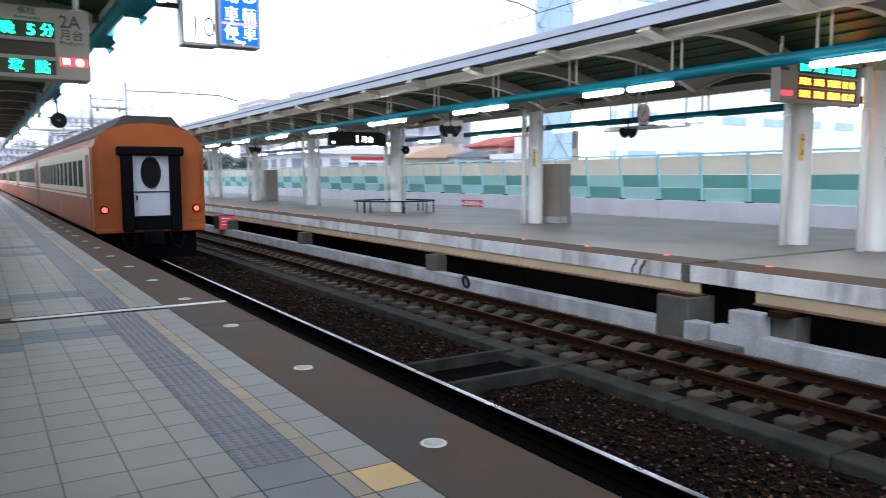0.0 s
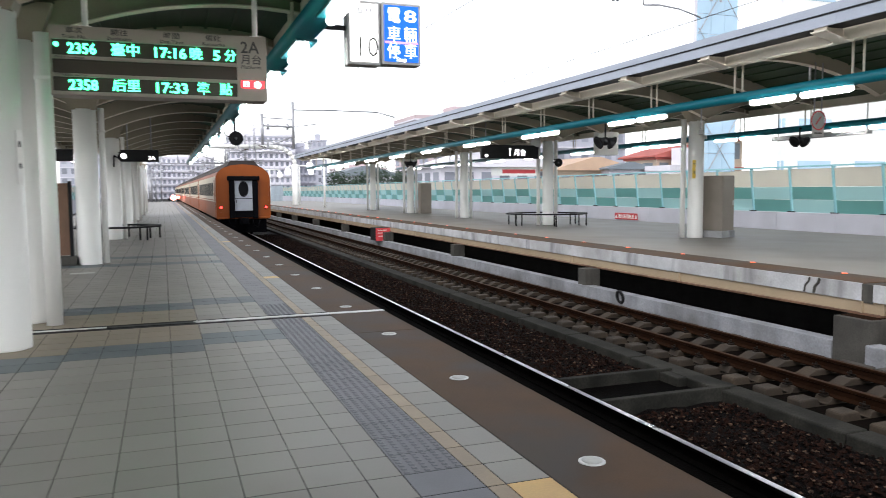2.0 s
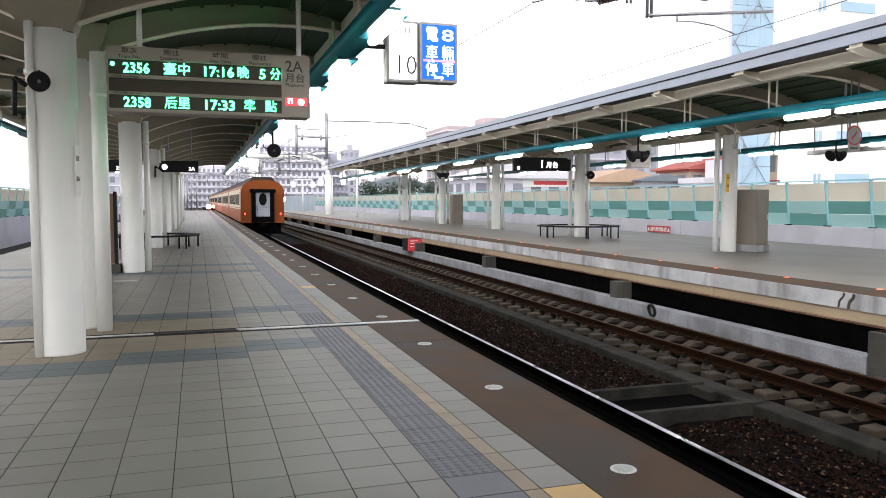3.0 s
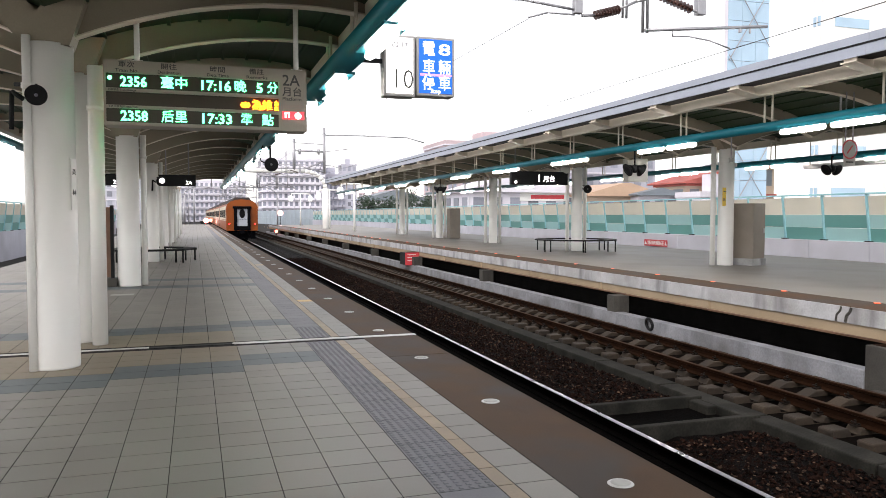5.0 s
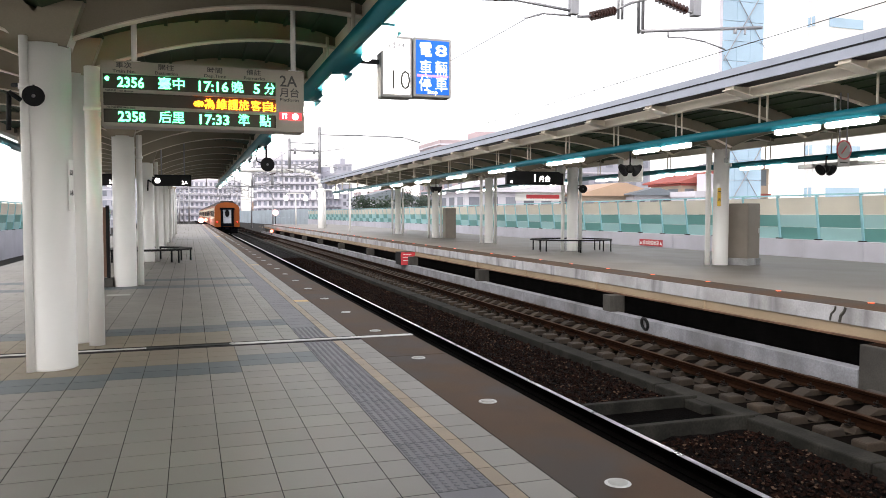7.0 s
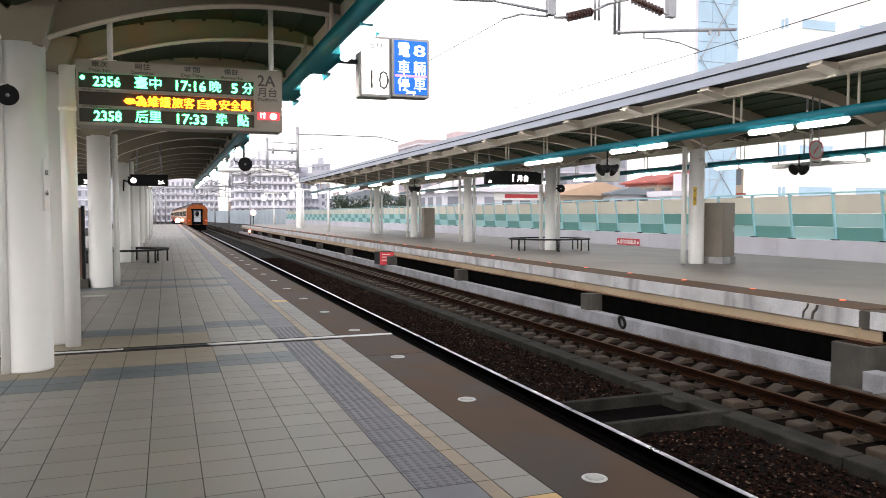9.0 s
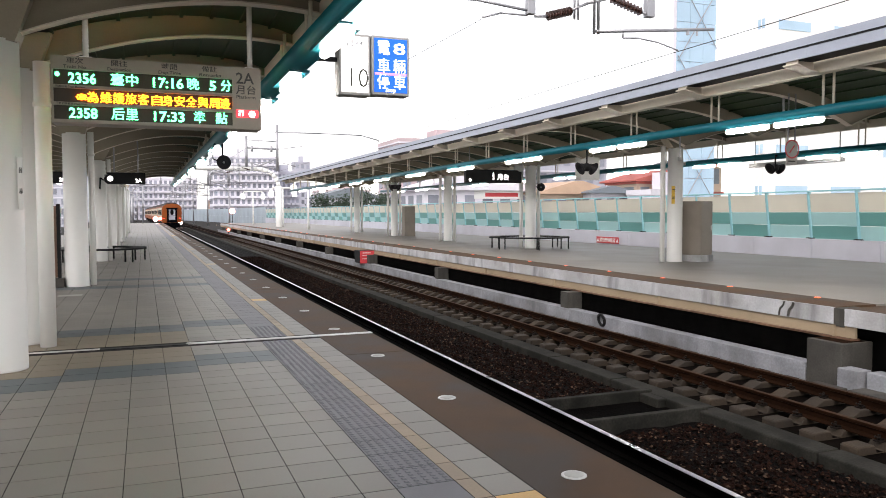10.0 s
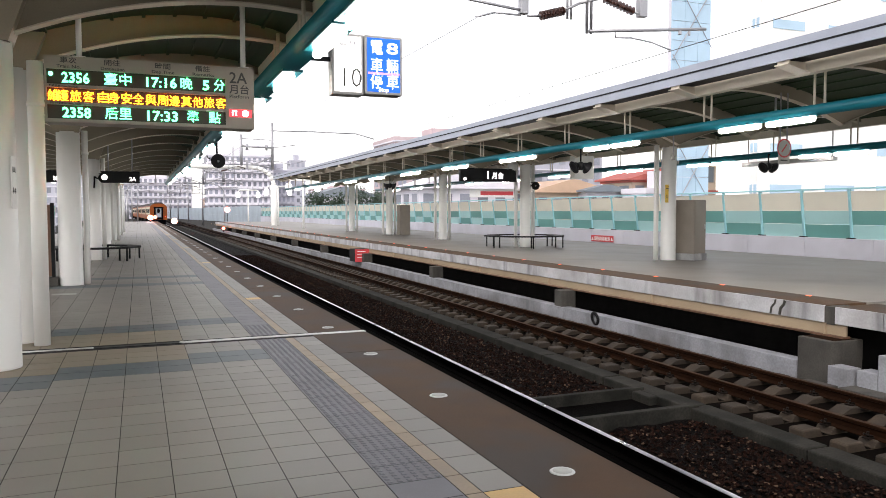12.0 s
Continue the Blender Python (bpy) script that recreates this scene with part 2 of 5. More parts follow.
    "render_white": mat("pale_rendered_wall", (0.72, 0.70, 0.76), 0.8, var=0.06, scale=0.15, bump=0.1, stain=0.15),
    "render_grey": mat("grey_rendered_wall", (0.47, 0.47, 0.54), 0.8, var=0.08, scale=0.15, bump=0.1, stain=0.2),
    "render_pink": mat("dusty_pink_wall", (0.55, 0.44, 0.46), 0.8, var=0.07, scale=0.15, bump=0.1, stain=0.15),
    "render_tan": mat("tan_rendered_wall", (0.55, 0.44, 0.34), 0.8, var=0.08, scale=0.2, bump=0.1, stain=0.2),
    "roof_red": mat("red_clay_roof", (0.42, 0.11, 0.09), 0.7, var=0.15, scale=0.5, bump=0.2),
    "roof_tan": mat("tan_sheet_roof", (0.55, 0.38, 0.27), 0.6, var=0.1, scale=0.4, bump=0.1),
    "roof_slate": mat("slate_grey_roof", (0.19, 0.22, 0.25), 0.55, var=0.1, scale=0.4, bump=0.1),
    "window": mat("dim_window_glass", (0.25, 0.26, 0.31), 0.4, var=0.08, island=0.35, bump=0),
    "blue_glass": mat("pale_blue_curtain_glass", (0.42, 0.58, 0.72), 0.25, var=0.08, scale=0.2, bump=0.02),
    "land": mat("hazy_green_grey_land", (0.11, 0.12, 0.10), 0.95, var=0.3, scale=0.05, fine=2, bump=0.2),
    "insulator": mat("brown_glazed_insulator", (0.07, 0.035, 0.03), 0.25, var=0.1),
    "wire": mat("tarnished_copper_wire", (0.06, 0.055, 0.05), 0.5, 0.5, var=0.1, bump=0),
}


# ---- building helpers ----
def box(bm, x0, x1, y0, y1, z0, z1, bevel=0.0):
    vs = [bm.verts.new((x, y, z)) for z in (z0, z1) for y in (y0, y1) for x in (x0, x1)]
    fs = [bm.faces.new([vs[i] for i in q]) for q in ((0, 2, 3, 1), (4, 5, 7, 6), (0, 1, 5, 4), (2, 6, 7, 3), (0, 4, 6, 2), (1, 3, 7, 5))]
    if bevel:
        bmesh.ops.bevel(bm, geom=list({e for f in fs for e in f.edges}), offset=bevel, segments=2, affect="EDGES", profile=0.5)


def rod(bm, a, b, r, seg=12, r2=None, caps=True):
    a, b = Vector(a), Vector(b)
    q = (b - a).to_track_quat("Z", "Y").to_matrix()
    rings = []
    for p, rad in ((a, r), (b, r if r2 is None else r2)):
        rings.append([bm.verts.new(p + q @ Vector((rad * math.cos(2 * math.pi * i / seg), rad * math.sin(2 * math.pi * i / seg), 0))) for i in range(seg)])
    for i in range(seg):
        j = (i + 1) % seg
        f = bm.faces.new((rings[0][i], rings[0][j], rings[1][j], rings[1][i]))
        f.smooth = seg > 6
    if caps:
        bm.faces.new(rings[0][::-1])
        bm.faces.new(rings[1])


def path_rod(bm, pts, r, seg=8):
    for a, b in zip(pts, pts[1:]):
        rod(bm, a, b, r, seg)


def disc_solid(bm, c, axis, profile, seg=20):
    """A turned solid: profile of (distance along axis, radius)."""
    c, axis = Vector(c), Vector(axis).normalized()
    q = axis.to_track_quat("Z", "Y").to_matrix()
    rings = []
    for d, r in profile:
        rings.append([bm.verts.new(c + q @ Vector((r * math.cos(2 * math.pi * i / seg), r * math.sin(2 * math.pi * i / seg), d))) for i in range(seg)])
    for ra, rb in zip(rings, rings[1:]):
        for i in range(seg):
            f = bm.faces.new((ra[i], ra[(i + 1) % seg], rb[(i + 1) % seg], rb[i]))
            f.smooth = True
    bm.faces.new(rings[0][::-1])
    bm.faces.new(rings[-1])


def extrude_y(bm, prof, y0, y1, smooth=False):
    """A prism along y from a closed outline of (x, z), anticlockwise seen from -y."""
    a = [bm.verts.new((x, y0, z)) for x, z in prof]
    b = [bm.verts.new((x, y1, z)) for x, z in prof]
    k = len(prof)
    for i in range(k):
        f = bm.faces.new((a[i], a[(i + 1) % k], b[(i + 1) % k], b[i]))
        f.smooth = smooth
    bm.faces.new(a[::-1])
    bm.faces.new(b)


def strip_x(bm, xs, zlow, zhigh, y0, y1):
    """A curved plank across the track: outlines zlow(x), zhigh(x)."""
    prof = [(x, zlow(x)) for x in xs] + [(x, zhigh(x)) for x in reversed(xs)]
    a = [bm.verts.new((x, y0, z)) for x, z in prof]
    b = [bm.verts.new((x, y1, z)) for x, z in prof]
    n, k = len(xs), len(prof)
    for i in range(k):
        bm.faces.new((a[i], a[(i + 1) % k], b[(i + 1) % k], b[i]))
    for s in (a, b):
        for i in range(n - 1):
            bm.faces.new((s[i], s[i + 1], s[k - 2 - i], s[k - 1 - i]))


def mesh_of(name, bm, *materials):
    bmesh.ops.recalc_face_normals(bm, faces=bm.faces)
    me = bpy.data.meshes.new(name)
    bm.to_mesh(me)
    bm.free()
    for m in materials:
        me.materials.append(m)
    return me


def thing(name, bm, material, label="", category="", group="", kind="", at=None):
    ob = new(name, mesh_of(name, bm, material))
    if at is not None:
        ob.matrix_basis = at
    return tagged(ob, label, category, group, kind)


def empty(name, label="", category="", group="", kind="", at=None):
    ob = new(name)
    ob.empty_display_size = 0.2
    if at is not None:
        ob.matrix_basis = at
    return tagged(ob, label, category, group, kind)


def part(name, bm, material, parent, label=""):
    ob = new(name, mesh_of(name, bm, material))
    ob.parent = parent
    if label:
        ob["label"] = label
    return ob


def boxpart(name, dims, material, parent, label="", bevel=0.0):
    bm = bmesh.new()
    box(bm, *dims, bevel)
    return part(name, bm, material, parent, label)


def share(name, mesh, parent, x, y, z, rz=0.0):
    ob = new(name, mesh)
    ob.parent = parent
    ob.matrix_basis = pose(x, y, z, 0, 0, rz)
    return ob


def lettering(name, text, size, material, parent, x, y, z, label="", width=None, depth=0.003, align="LEFT", bold=0.012):
    """Upright writing that faces -y, its foot line at z."""
    cu = bpy.data.curves.new(name, "FONT")
    cu.body, cu.size, cu.extrude, cu.align_x, cu.resolution_u = text, size, depth, align, 2
    cu.offset = bold * size
    tmp = bpy.data.objects.new(name, cu)
    scene.collection.objects.link(tmp)
    bpy.context.view_layer.update()
    me = bpy.data.meshes.new_from_object(tmp.evaluated_get(bpy.context.evaluated_depsgraph_get()))
    bpy.data.objects.remove(tmp)
    xs = [v.co.x for v in me.vertices] or [0, 1]
    k = width / max(max(xs) - min(xs), 1e-4) if width else 1.0
    me.transform(Matrix.Diagonal((k, 1, 1, 1)))
    me.transform(pose(0, 0, 0, 90))
    me.materials.clear()
    me.materials.append(material)
    ob = new(name, me)
    ob.parent = parent
    ob.matrix_basis = pose(x, y, z)
    if label:
        ob["label"] = label
    return ob

# ---- plan ----
RAIL = -1.0                      # rail tops; platforms are at 0
T1, T2 = 3.815, 8.08             # track centres
NEAR_EDGE, FAR_EDGE = 2.17, 9.75
NEAR_COL, FAR_COL = -1.77, 14.6
Y0, Y1 = -14.0, 118.0
JOINT = 4.97
NEAR_COLS = [4.13, 5.75] + [13.1 + 8.7 * i for i in range(6)]
FAR_COLS = [-5.0, 4.1, 5.75] + [14.65 + 9.25 * i for i in range(5)]

# ---- ground, tracks ----
bm = bmesh.new()
box(bm, -1500, 1500, -1500, 2500, -7.5, -7.0)
ground = thing("ground", bm, M["land"], "hazy grey-green city ground below the raised station", "ground", kind="structure")
bm = bmesh.new()
box(bm, -16.5, 26.0, -60, 400, -2.2, -1.42)
viaduct = thing("viaduct_deck", bm, M["dark_conc"], "grimy concrete deck that carries tracks and platforms", "deck", kind="structure")

# ballast bed between the tracks, with uneven stones
rng = np.random.default_rng(4)
bm = bmesh.new()
nx, ny = 15, 150
xs = np.linspace(4.34, 6.5, nx)
ys = np.concatenate([np.linspace(-12, 40, ny - 30), np.linspace(41, 400, 30)])
grid = [[bm.verts.new((x, y, -1.31 + 0.03 * noise.noise((x * 1.3, y * 1.3, 0)) + 0.012 * rng.standard_normal())) for x in xs] for y in ys]
for a, b in zip(grid, grid[1:]):
    for i in range(nx - 1):
        bm.faces.new((a[i], a[i + 1], b[i + 1], b[i]))
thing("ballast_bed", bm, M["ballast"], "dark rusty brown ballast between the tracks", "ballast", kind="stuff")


def stones(count, x0, x1, y0, y1, z, size, material="ballast"):
    vs, fs = [], []
    for _ in range(count):
        y = y0 + (y1 - y0) * rng.random() ** 1.6
        xx = rng.uniform(x0, x1)
        if 3.7 < y < 5.4 and xx > 4.58:
            continue
        c = np.array([xx, y, z + rng.uniform(-0.012, 0.02)])
        s = size * rng.uniform(0.5, 1.25) * np.array([1, rng.uniform(0.6, 1.2), rng.uniform(0.45, 0.8)])
        base = np.array([(1, 0, 0), (-1, 0, 0), (0, 1, 0), (0, -1, 0), (0, 0, 1), (0, 0, -1)]) + rng.uniform(-0.35, 0.35, (6, 3))
        t = rng.uniform(0, 6.28)
        rot = np.array([[math.cos(t), -math.sin(t), 0], [math.sin(t), math.cos(t), 0], [0, 0, 1]])
        n0 = len(vs)
        vs += [tuple(c + rot @ (b * s)) for b in base]
        fs += [tuple(n0 + i for i in f) for f in ((0, 2, 4), (2, 1, 4), (1, 3, 4), (3, 0, 4), (2, 0, 5), (1, 2, 5), (3, 1, 5), (0, 3, 5))]
    me = bpy.data.meshes.new("ballast_stones")
    me.from_pydata(vs, [], fs)
    me.materials.append(M[material])
    ob = new("ballast_stones", me)
    return tagged(ob, "loose rusty brown crushed stones lying on the track bed", "ballast", kind="stuff")


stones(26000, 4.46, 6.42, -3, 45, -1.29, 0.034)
stones(2600, 4.46, 6.42, -2, 30, -1.272, 0.02, "pale_stone")
# the bed under the near train is black with oil and painted-in shade
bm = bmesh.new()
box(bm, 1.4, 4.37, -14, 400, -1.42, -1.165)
thing("oily_track_bed", bm, M["oil_shade"], "bed between the near rails, black with oil and painted shade", "track bed", kind="structure")


RAIL_PROFILE = ((-0.064, -0.155), (0.064, -0.155), (0.064, -0.142), (0.012, -0.118), (0.010, -0.045), (0.034, -0.034), (0.034, -0.008), (0.026, 0.0), (-0.026, 0.0), (-0.034, -0.008), (-0.034, -0.034), (-0.010, -0.045), (-0.012, -0.118), (-0.064, -0.142))


def rail(x, head, steel):
    bm = bmesh.new()
    extrude_y(bm, [(x + u, RAIL + w - 0.004) for u, w in RAIL_PROFILE], -60, 400)
    ob = thing("rail", bm, steel, "long steel running rail, rust-brown on its sides", "rail", "running rails")
    bm = bmesh.new()
    box(bm, x - 0.032, x + 0.032, -60, 400, RAIL - 0.006, RAIL, 0.0)
    part("rail_head", bm, head, ob, "worn running surface of the rail")
    return ob


# near rail sides share the bed's black, grease and shade together
for c, head, steel in ((T1, M["polished"], M["oil_shade"]), (T2, M["dull_steel"], M["rust"])):
    rail(c - 0.565, head, steel)
    rail(c + 0.565, head, steel)

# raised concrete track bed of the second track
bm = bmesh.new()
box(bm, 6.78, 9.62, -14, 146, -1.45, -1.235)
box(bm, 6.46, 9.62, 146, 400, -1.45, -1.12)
thing("track_slab", bm, M["bed"], "grimy raised concrete track slab, blackened for shade, beside a stepped kerb", "track slab", kind="structure")


track_slab = [o for o in scene.objects if o.name == "track_slab"][0]
bm = bmesh.new()
box(bm, 6.46, 6.82, 0.012, 1.985, -1.45, -1.165, 0.022)
KERB = mesh_of("kerb_block", bm, M["kerb"])
for k in range(75):
    share("kerb_block", KERB, track_slab, 0, -6 + 2.0 * k, 0)


def sleeper_mesh():
    bm = bmesh.new()
    half = ((1.15, 0.0), (1.15, 0.175), (1.13, 0.19), (0.88, 0.19), (0.86, 0.09), (0.70, 0.09), (0.67, 0.175), (0.35, 0.175), (0.2, 0.09))
    prof = [(-x, z) for x, z in half] + [(x, z) for x, z in reversed(half)]
    a = [bm.verts.new((x, -0.12, z)) for x, z in prof]
    b = [bm.verts.new((x, 0.12, z)) for x, z in prof]
    k = len(prof)
    for i in range(k):
        bm.faces.new((a[i], a[(i + 1) % k], b[(i + 1) % k], b[i]))
    bm.faces.new(a[::-1])
    bm.faces.new(b)
    bmesh.ops.bevel(bm, geom=[e for e in bm.edges], offset=0.012, segments=1, affect="EDGES")
    return mesh_of("sleeper", bm, M["sleeper"])


def clip_mesh():
    bm = bmesh.new()
    for s in (1,):
        box(bm, s * 0.10 - 0.05, s * 0.10 + 0.05, -0.05, 0.05, 0, 0.02, 0.005)
        pts = [(s * 0.07, -0.03, 0.03), (s * 0.13, -0.035, 0.055), (s * 0.155, 0.0, 0.06), (s * 0.13, 0.035, 0.05), (s * 0.06, 0.03, 0.03)]
        path_rod(bm, pts, 0.012, 6)
        rod(bm, (s * 0.105, 0, 0.0), (s * 0.105, 0, 0.085), 0.016, 6)
    return mesh_of("rail_clip", bm, M["clip"])


SLEEPER, CLIP = sleeper_mesh(), clip_mesh()
for track in (T2,):
    for k in range(135):
        y = -1.57 + 0.592 * k
        sl = new("sleeper", SLEEPER)
        sl.matrix_basis = pose(track, y, -1.325)
        tagged(sl, "weathered tan concrete sleeper set on the track slab", "sleeper", "sleepers of the far track")
        if k < 70:
            for s in (-0.565, 0.565):
                share("rail_clip", CLIP, sl, s, 0, 0.175)
                share("rail_clip", CLIP, sl, s, 0, 0.175, 180)
# drain pit across the ballast
root = empty("drain_pit", "open concrete drain pit with two mossy cross walls", "drain pit", kind="structure")
boxpart("pit_wall", (4.55, 6.53, 5.02, 5.13, -1.5, -1.125), M["kerb"], root, "mossy concrete cross wall", 0.012)
boxpart("pit_wall", (4.55, 6.60, 3.90, 4.01, -1.5, -1.13), M["kerb"], root, "mossy concrete cross wall", 0.012)
boxpart("pit_kerb", (6.30, 6.458, 4.60, 5.018, -1.5, -1.16), M["kerb"], root, "broken kerb block at the pit", 0.02)
# floor coloured black to give the pit its deep shade
boxpart("pit_floor", (4.55, 6.455, 4.012, 5.018, -1.5, -1.285), M["oil_shade"], root, "pit floor coloured black for the shade inside")

# ---- near platform ----
bm = bmesh.new()
box(bm, -5.73, NEAR_EDGE, Y0, JOINT - 0.012, -0.35, -0.0022)
box(bm, -5.73, NEAR_EDGE, JOINT + 0.012, Y1, -0.35, -0.0022)
platform_near = thing("platform_near", bm, M["joint"], "tiled island platform with a brown concrete edge", "platform", kind="structure")
# recessed base, coloured as dark as the shade under the slab
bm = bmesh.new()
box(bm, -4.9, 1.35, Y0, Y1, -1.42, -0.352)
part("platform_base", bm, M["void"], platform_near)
for a, b in ((Y0, JOINT - 0.045), (JOINT + 0.045, Y1)):
    y = a
    while y < b - 0.01:
        e = min(y + 5.87, b)
        bm = bmesh.new()
        box(bm, 1.497, NEAR_EDGE + 0.012, y, e - 0.006, -0.16, 0.0, 0.008)
        part("edge_slab", bm, M["edge"], platform_near, "brown stained concrete edge slab")
        y = e
bm = bmesh.new()
box(bm, -0.02, NEAR_EDGE + 0.014, JOINT - 0.045, JOINT + 0.045, -0.03, 0.006, 0.003)
box(bm, -5.7, -0.95, JOINT - 0.03, JOINT + 0.03, -0.03, 0.005, 0.002)
part("expansion_joint_cover", bm, M["alu"], platform_near, "metal joint cover across the platform, its sheen coloured pale")
bm = bmesh.new()
box(bm, -0.948, -0.022, JOINT - 0.07, JOINT + 0.03, -0.03, 0.004, 0.003)
# added disc that makes the bright reflection dot at the joint
bm2 = bmesh.new()
disc_solid(bm2, (-0.01, JOINT - 0.02, -0.01), (0, 0, 1), ((0, 0.035), (0.02, 0.035), (0.026, 0.02)), 14)
part("cover_stud", bm2, M["steel"], platform_near, "small steel disc added as a bright glint")
part("drain_grate", bm, M["dark_metal"], platform_near, "narrow dark drain grate")

bm = bmesh.new()
box(bm, -1.95, -1.55, 11.05, 11.3, -0.02, 0.006, 0.003)
part("floor_cover", bm, M["lens"], platform_near, "pale metal floor cover")

# ---- far platform ----
bm = bmesh.new()
for a, b in ((Y0, 4.44), (4.64, 108)):
    box(bm, FAR_EDGE + 0.9, 19.9, a, b, -0.27, 0.0)
platform_far = thing("platform_far", bm, M["tile"], "grey island platform across the tracks with a whitewashed edge", "platform", kind="structure")
bm = bmesh.new()
for a, b in ((Y0, 4.44), (4.64, 108)):
    box(bm, FAR_EDGE + 0.003, FAR_EDGE + 0.9, a, b, -0.26, 0.0)
part("edge_strip", bm, M["edge"], platform_far, "brown stained concrete edge strip")
for a, b in ((Y0, 4.44), (4.64, 108)):
    y = a
    while y < b - 0.01:
        e = min(y + 8.8, b)
        bm = bmesh.new()
        box(bm, FAR_EDGE - 0.05, FAR_EDGE, y, e - 0.01, -0.275, -0.004, 0.006)
        part("edge_face", bm, M["white_conc"], platform_far, "whitewashed concrete edge face with drip stains")
        y = e
bm = bmesh.new()
for a, b in ((Y0, 3.2), (4.25, 108)):
    box(bm, FAR_EDGE - 0.02, FAR_EDGE + 0.02, a, b, -0.455, -0.277)
part("edge_beam", bm, M["edge_shade_cream"], platform_far, "stained cream steel edge beam, coloured darker for shade")
bm = bmesh.new()
for a, b in ((Y0, 3.2), (4.25, 108)):
    box(bm, FAR_EDGE - 0.08, FAR_EDGE + 0.08, a, b, -0.485, -0.457)
part("beam_flange", bm, M["beam_rust"], platform_far, "rust-streaked lower flange of the edge beam")
for k in range(26):
    boxpart("web_stiffener", (FAR_EDGE - 0.07, FAR_EDGE - 0.021, 4.6 + 4.4 * k, 4.63 + 4.4 * k, -0.456, -0.279), M["edge_shade_cream"], platform_far)
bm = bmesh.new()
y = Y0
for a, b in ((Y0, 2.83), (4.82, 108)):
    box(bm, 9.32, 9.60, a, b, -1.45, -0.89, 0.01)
part("plinth_wall", bm, M["plinth"], platform_far, "low whitewashed plinth wall beside the rail, greyed for shade")
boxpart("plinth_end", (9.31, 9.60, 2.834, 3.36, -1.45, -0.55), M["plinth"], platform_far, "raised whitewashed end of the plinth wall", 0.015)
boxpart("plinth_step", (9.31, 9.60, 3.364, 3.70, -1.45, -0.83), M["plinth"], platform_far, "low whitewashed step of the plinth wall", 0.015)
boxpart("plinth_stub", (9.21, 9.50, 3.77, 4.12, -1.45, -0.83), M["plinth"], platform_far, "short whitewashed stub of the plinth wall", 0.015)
boxpart("cable_cover", (8.95, 9.19, 3.90, 4.45, -1.3, -1.1), M["concrete"], platform_far, "grey concrete cable cover", 0.02)
boxpart("cable_cover", (8.95, 9.30, 3.05, 3.72, -1.3, -1.06), M["concrete"], platform_far, "grey concrete cable cover", 0.02)
for y0, y1 in ((2.45, 2.83), (4.14, 4.80)):
    boxpart("support_pier", (9.605 if y0 < 3 else 9.33, 9.98, y0, y1, -1.45, -0.575 if y0 < 3 else -0.492), M["concrete"], platform_far, "stained concrete support pier", 0.015)
    boxpart("bearing_plate", (9.42, 9.86, y0 + 0.05, y1 - 0.05, -0.574 if y0 < 3 else -0.49, -0.486 if y0 > 3 else -0.49), M["rust"], platform_far, "rusty bearing plate")
bm = bmesh.new()
box(bm, 9.34, 9.75, -0.18, 0.18, -1.45, -0.49, 0.012)
PIER = mesh_of("support_pier", bm, M["concrete"])
for y in [12.3 + 8.95 * k for k in range(11)]:
    share("support_pier", PIER, platform_far, 0, y, 0)
# recessed base, again with the overhang's shade in its colour
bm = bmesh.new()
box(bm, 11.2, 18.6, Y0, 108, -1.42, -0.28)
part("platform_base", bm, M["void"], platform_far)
bm = bmesh.new()
box(bm, FAR_EDGE - 0.03, FAR_EDGE + 0.4, 4.44, 4.64, -0.3, -0.012)
part("joint_filler", bm, M["concrete"], platform_far)

for y, w in ((5.42, 0.05), (5.62, 0.035)):
    bm = bmesh.new()
    path_rod(bm, [(FAR_EDGE - 0.054, y, -0.01), (FAR_EDGE - 0.056, y + 0.02, -0.08), (FAR_EDGE - 0.056, y + 0.09, -0.15), (FAR_EDGE - 0.056, y + 0.11, -0.26)], w * 0.5, 6)
    part("drip_mark", bm, M["concrete"], platform_far, "old dark mortar run on the edge face")
# platform edge lights
bm = bmesh.new()
disc_solid(bm, (0, 0, -0.02), (0, 0, 1), ((0, 0.075), (0.022, 0.075), (0.026, 0.07)), 20)
lamp_a = thing("edge_light", bm, M["steel"], "round flush platform edge light with frosted glass", "edge light", "edge lights of the near platform")
bm = bmesh.new()
disc_solid(bm, (0, 0, 0.004), (0, 0, 1), ((0, 0.058), (0.005, 0.056), (0.009, 0.03)), 20)
part("lens", bm, M["lens"], lamp_a)
lamp_a.matrix_basis = pose(1.81, -0.484, 0)
for k in range(-3, 45):
    if k:
        copy_thing(lamp_a, pose(1.81, -0.484 + 1.964 * k, 0))
bm = bmesh.new()
disc_solid(bm, (0, 0, -0.02), (0, 0, 1), ((0, 0.075), (0.02, 0.075), (0.023, 0.07)), 16)
lamp_b = thing("edge_light", bm, M["beam_rust"], "small round platform edge light glowing orange", "edge light", "edge lights of the far platform")
bm = bmesh.new()
disc_solid(bm, (0, 0, 0.004), (0, 0, 1), ((0, 0.055), (0.006, 0.05), (0.010, 0.02)), 16)
part("lens", bm, M["edge_lamp"], lamp_b, "glowing orange lens")
lamp_b.matrix_basis = pose(10.55, 5.70, 0)
for k in range(-5, 40):
    if k:
        copy_thing(lamp_b, pose(10.55, 5.70 + 2.14 * k, 0))


# ---- canopies ----
def canopy(name, col, side, reach, zc, rise, half, cols, y0, y1, ribs):
    """Vaulted roof: side +1 when its open track side lies towards +x. reach: from column line to edge."""
    def zs(u):
        return zc + rise * (1 - ((half - abs(u)) / half) ** 2)
    us = [reach * i / 14 for i in range(15)]
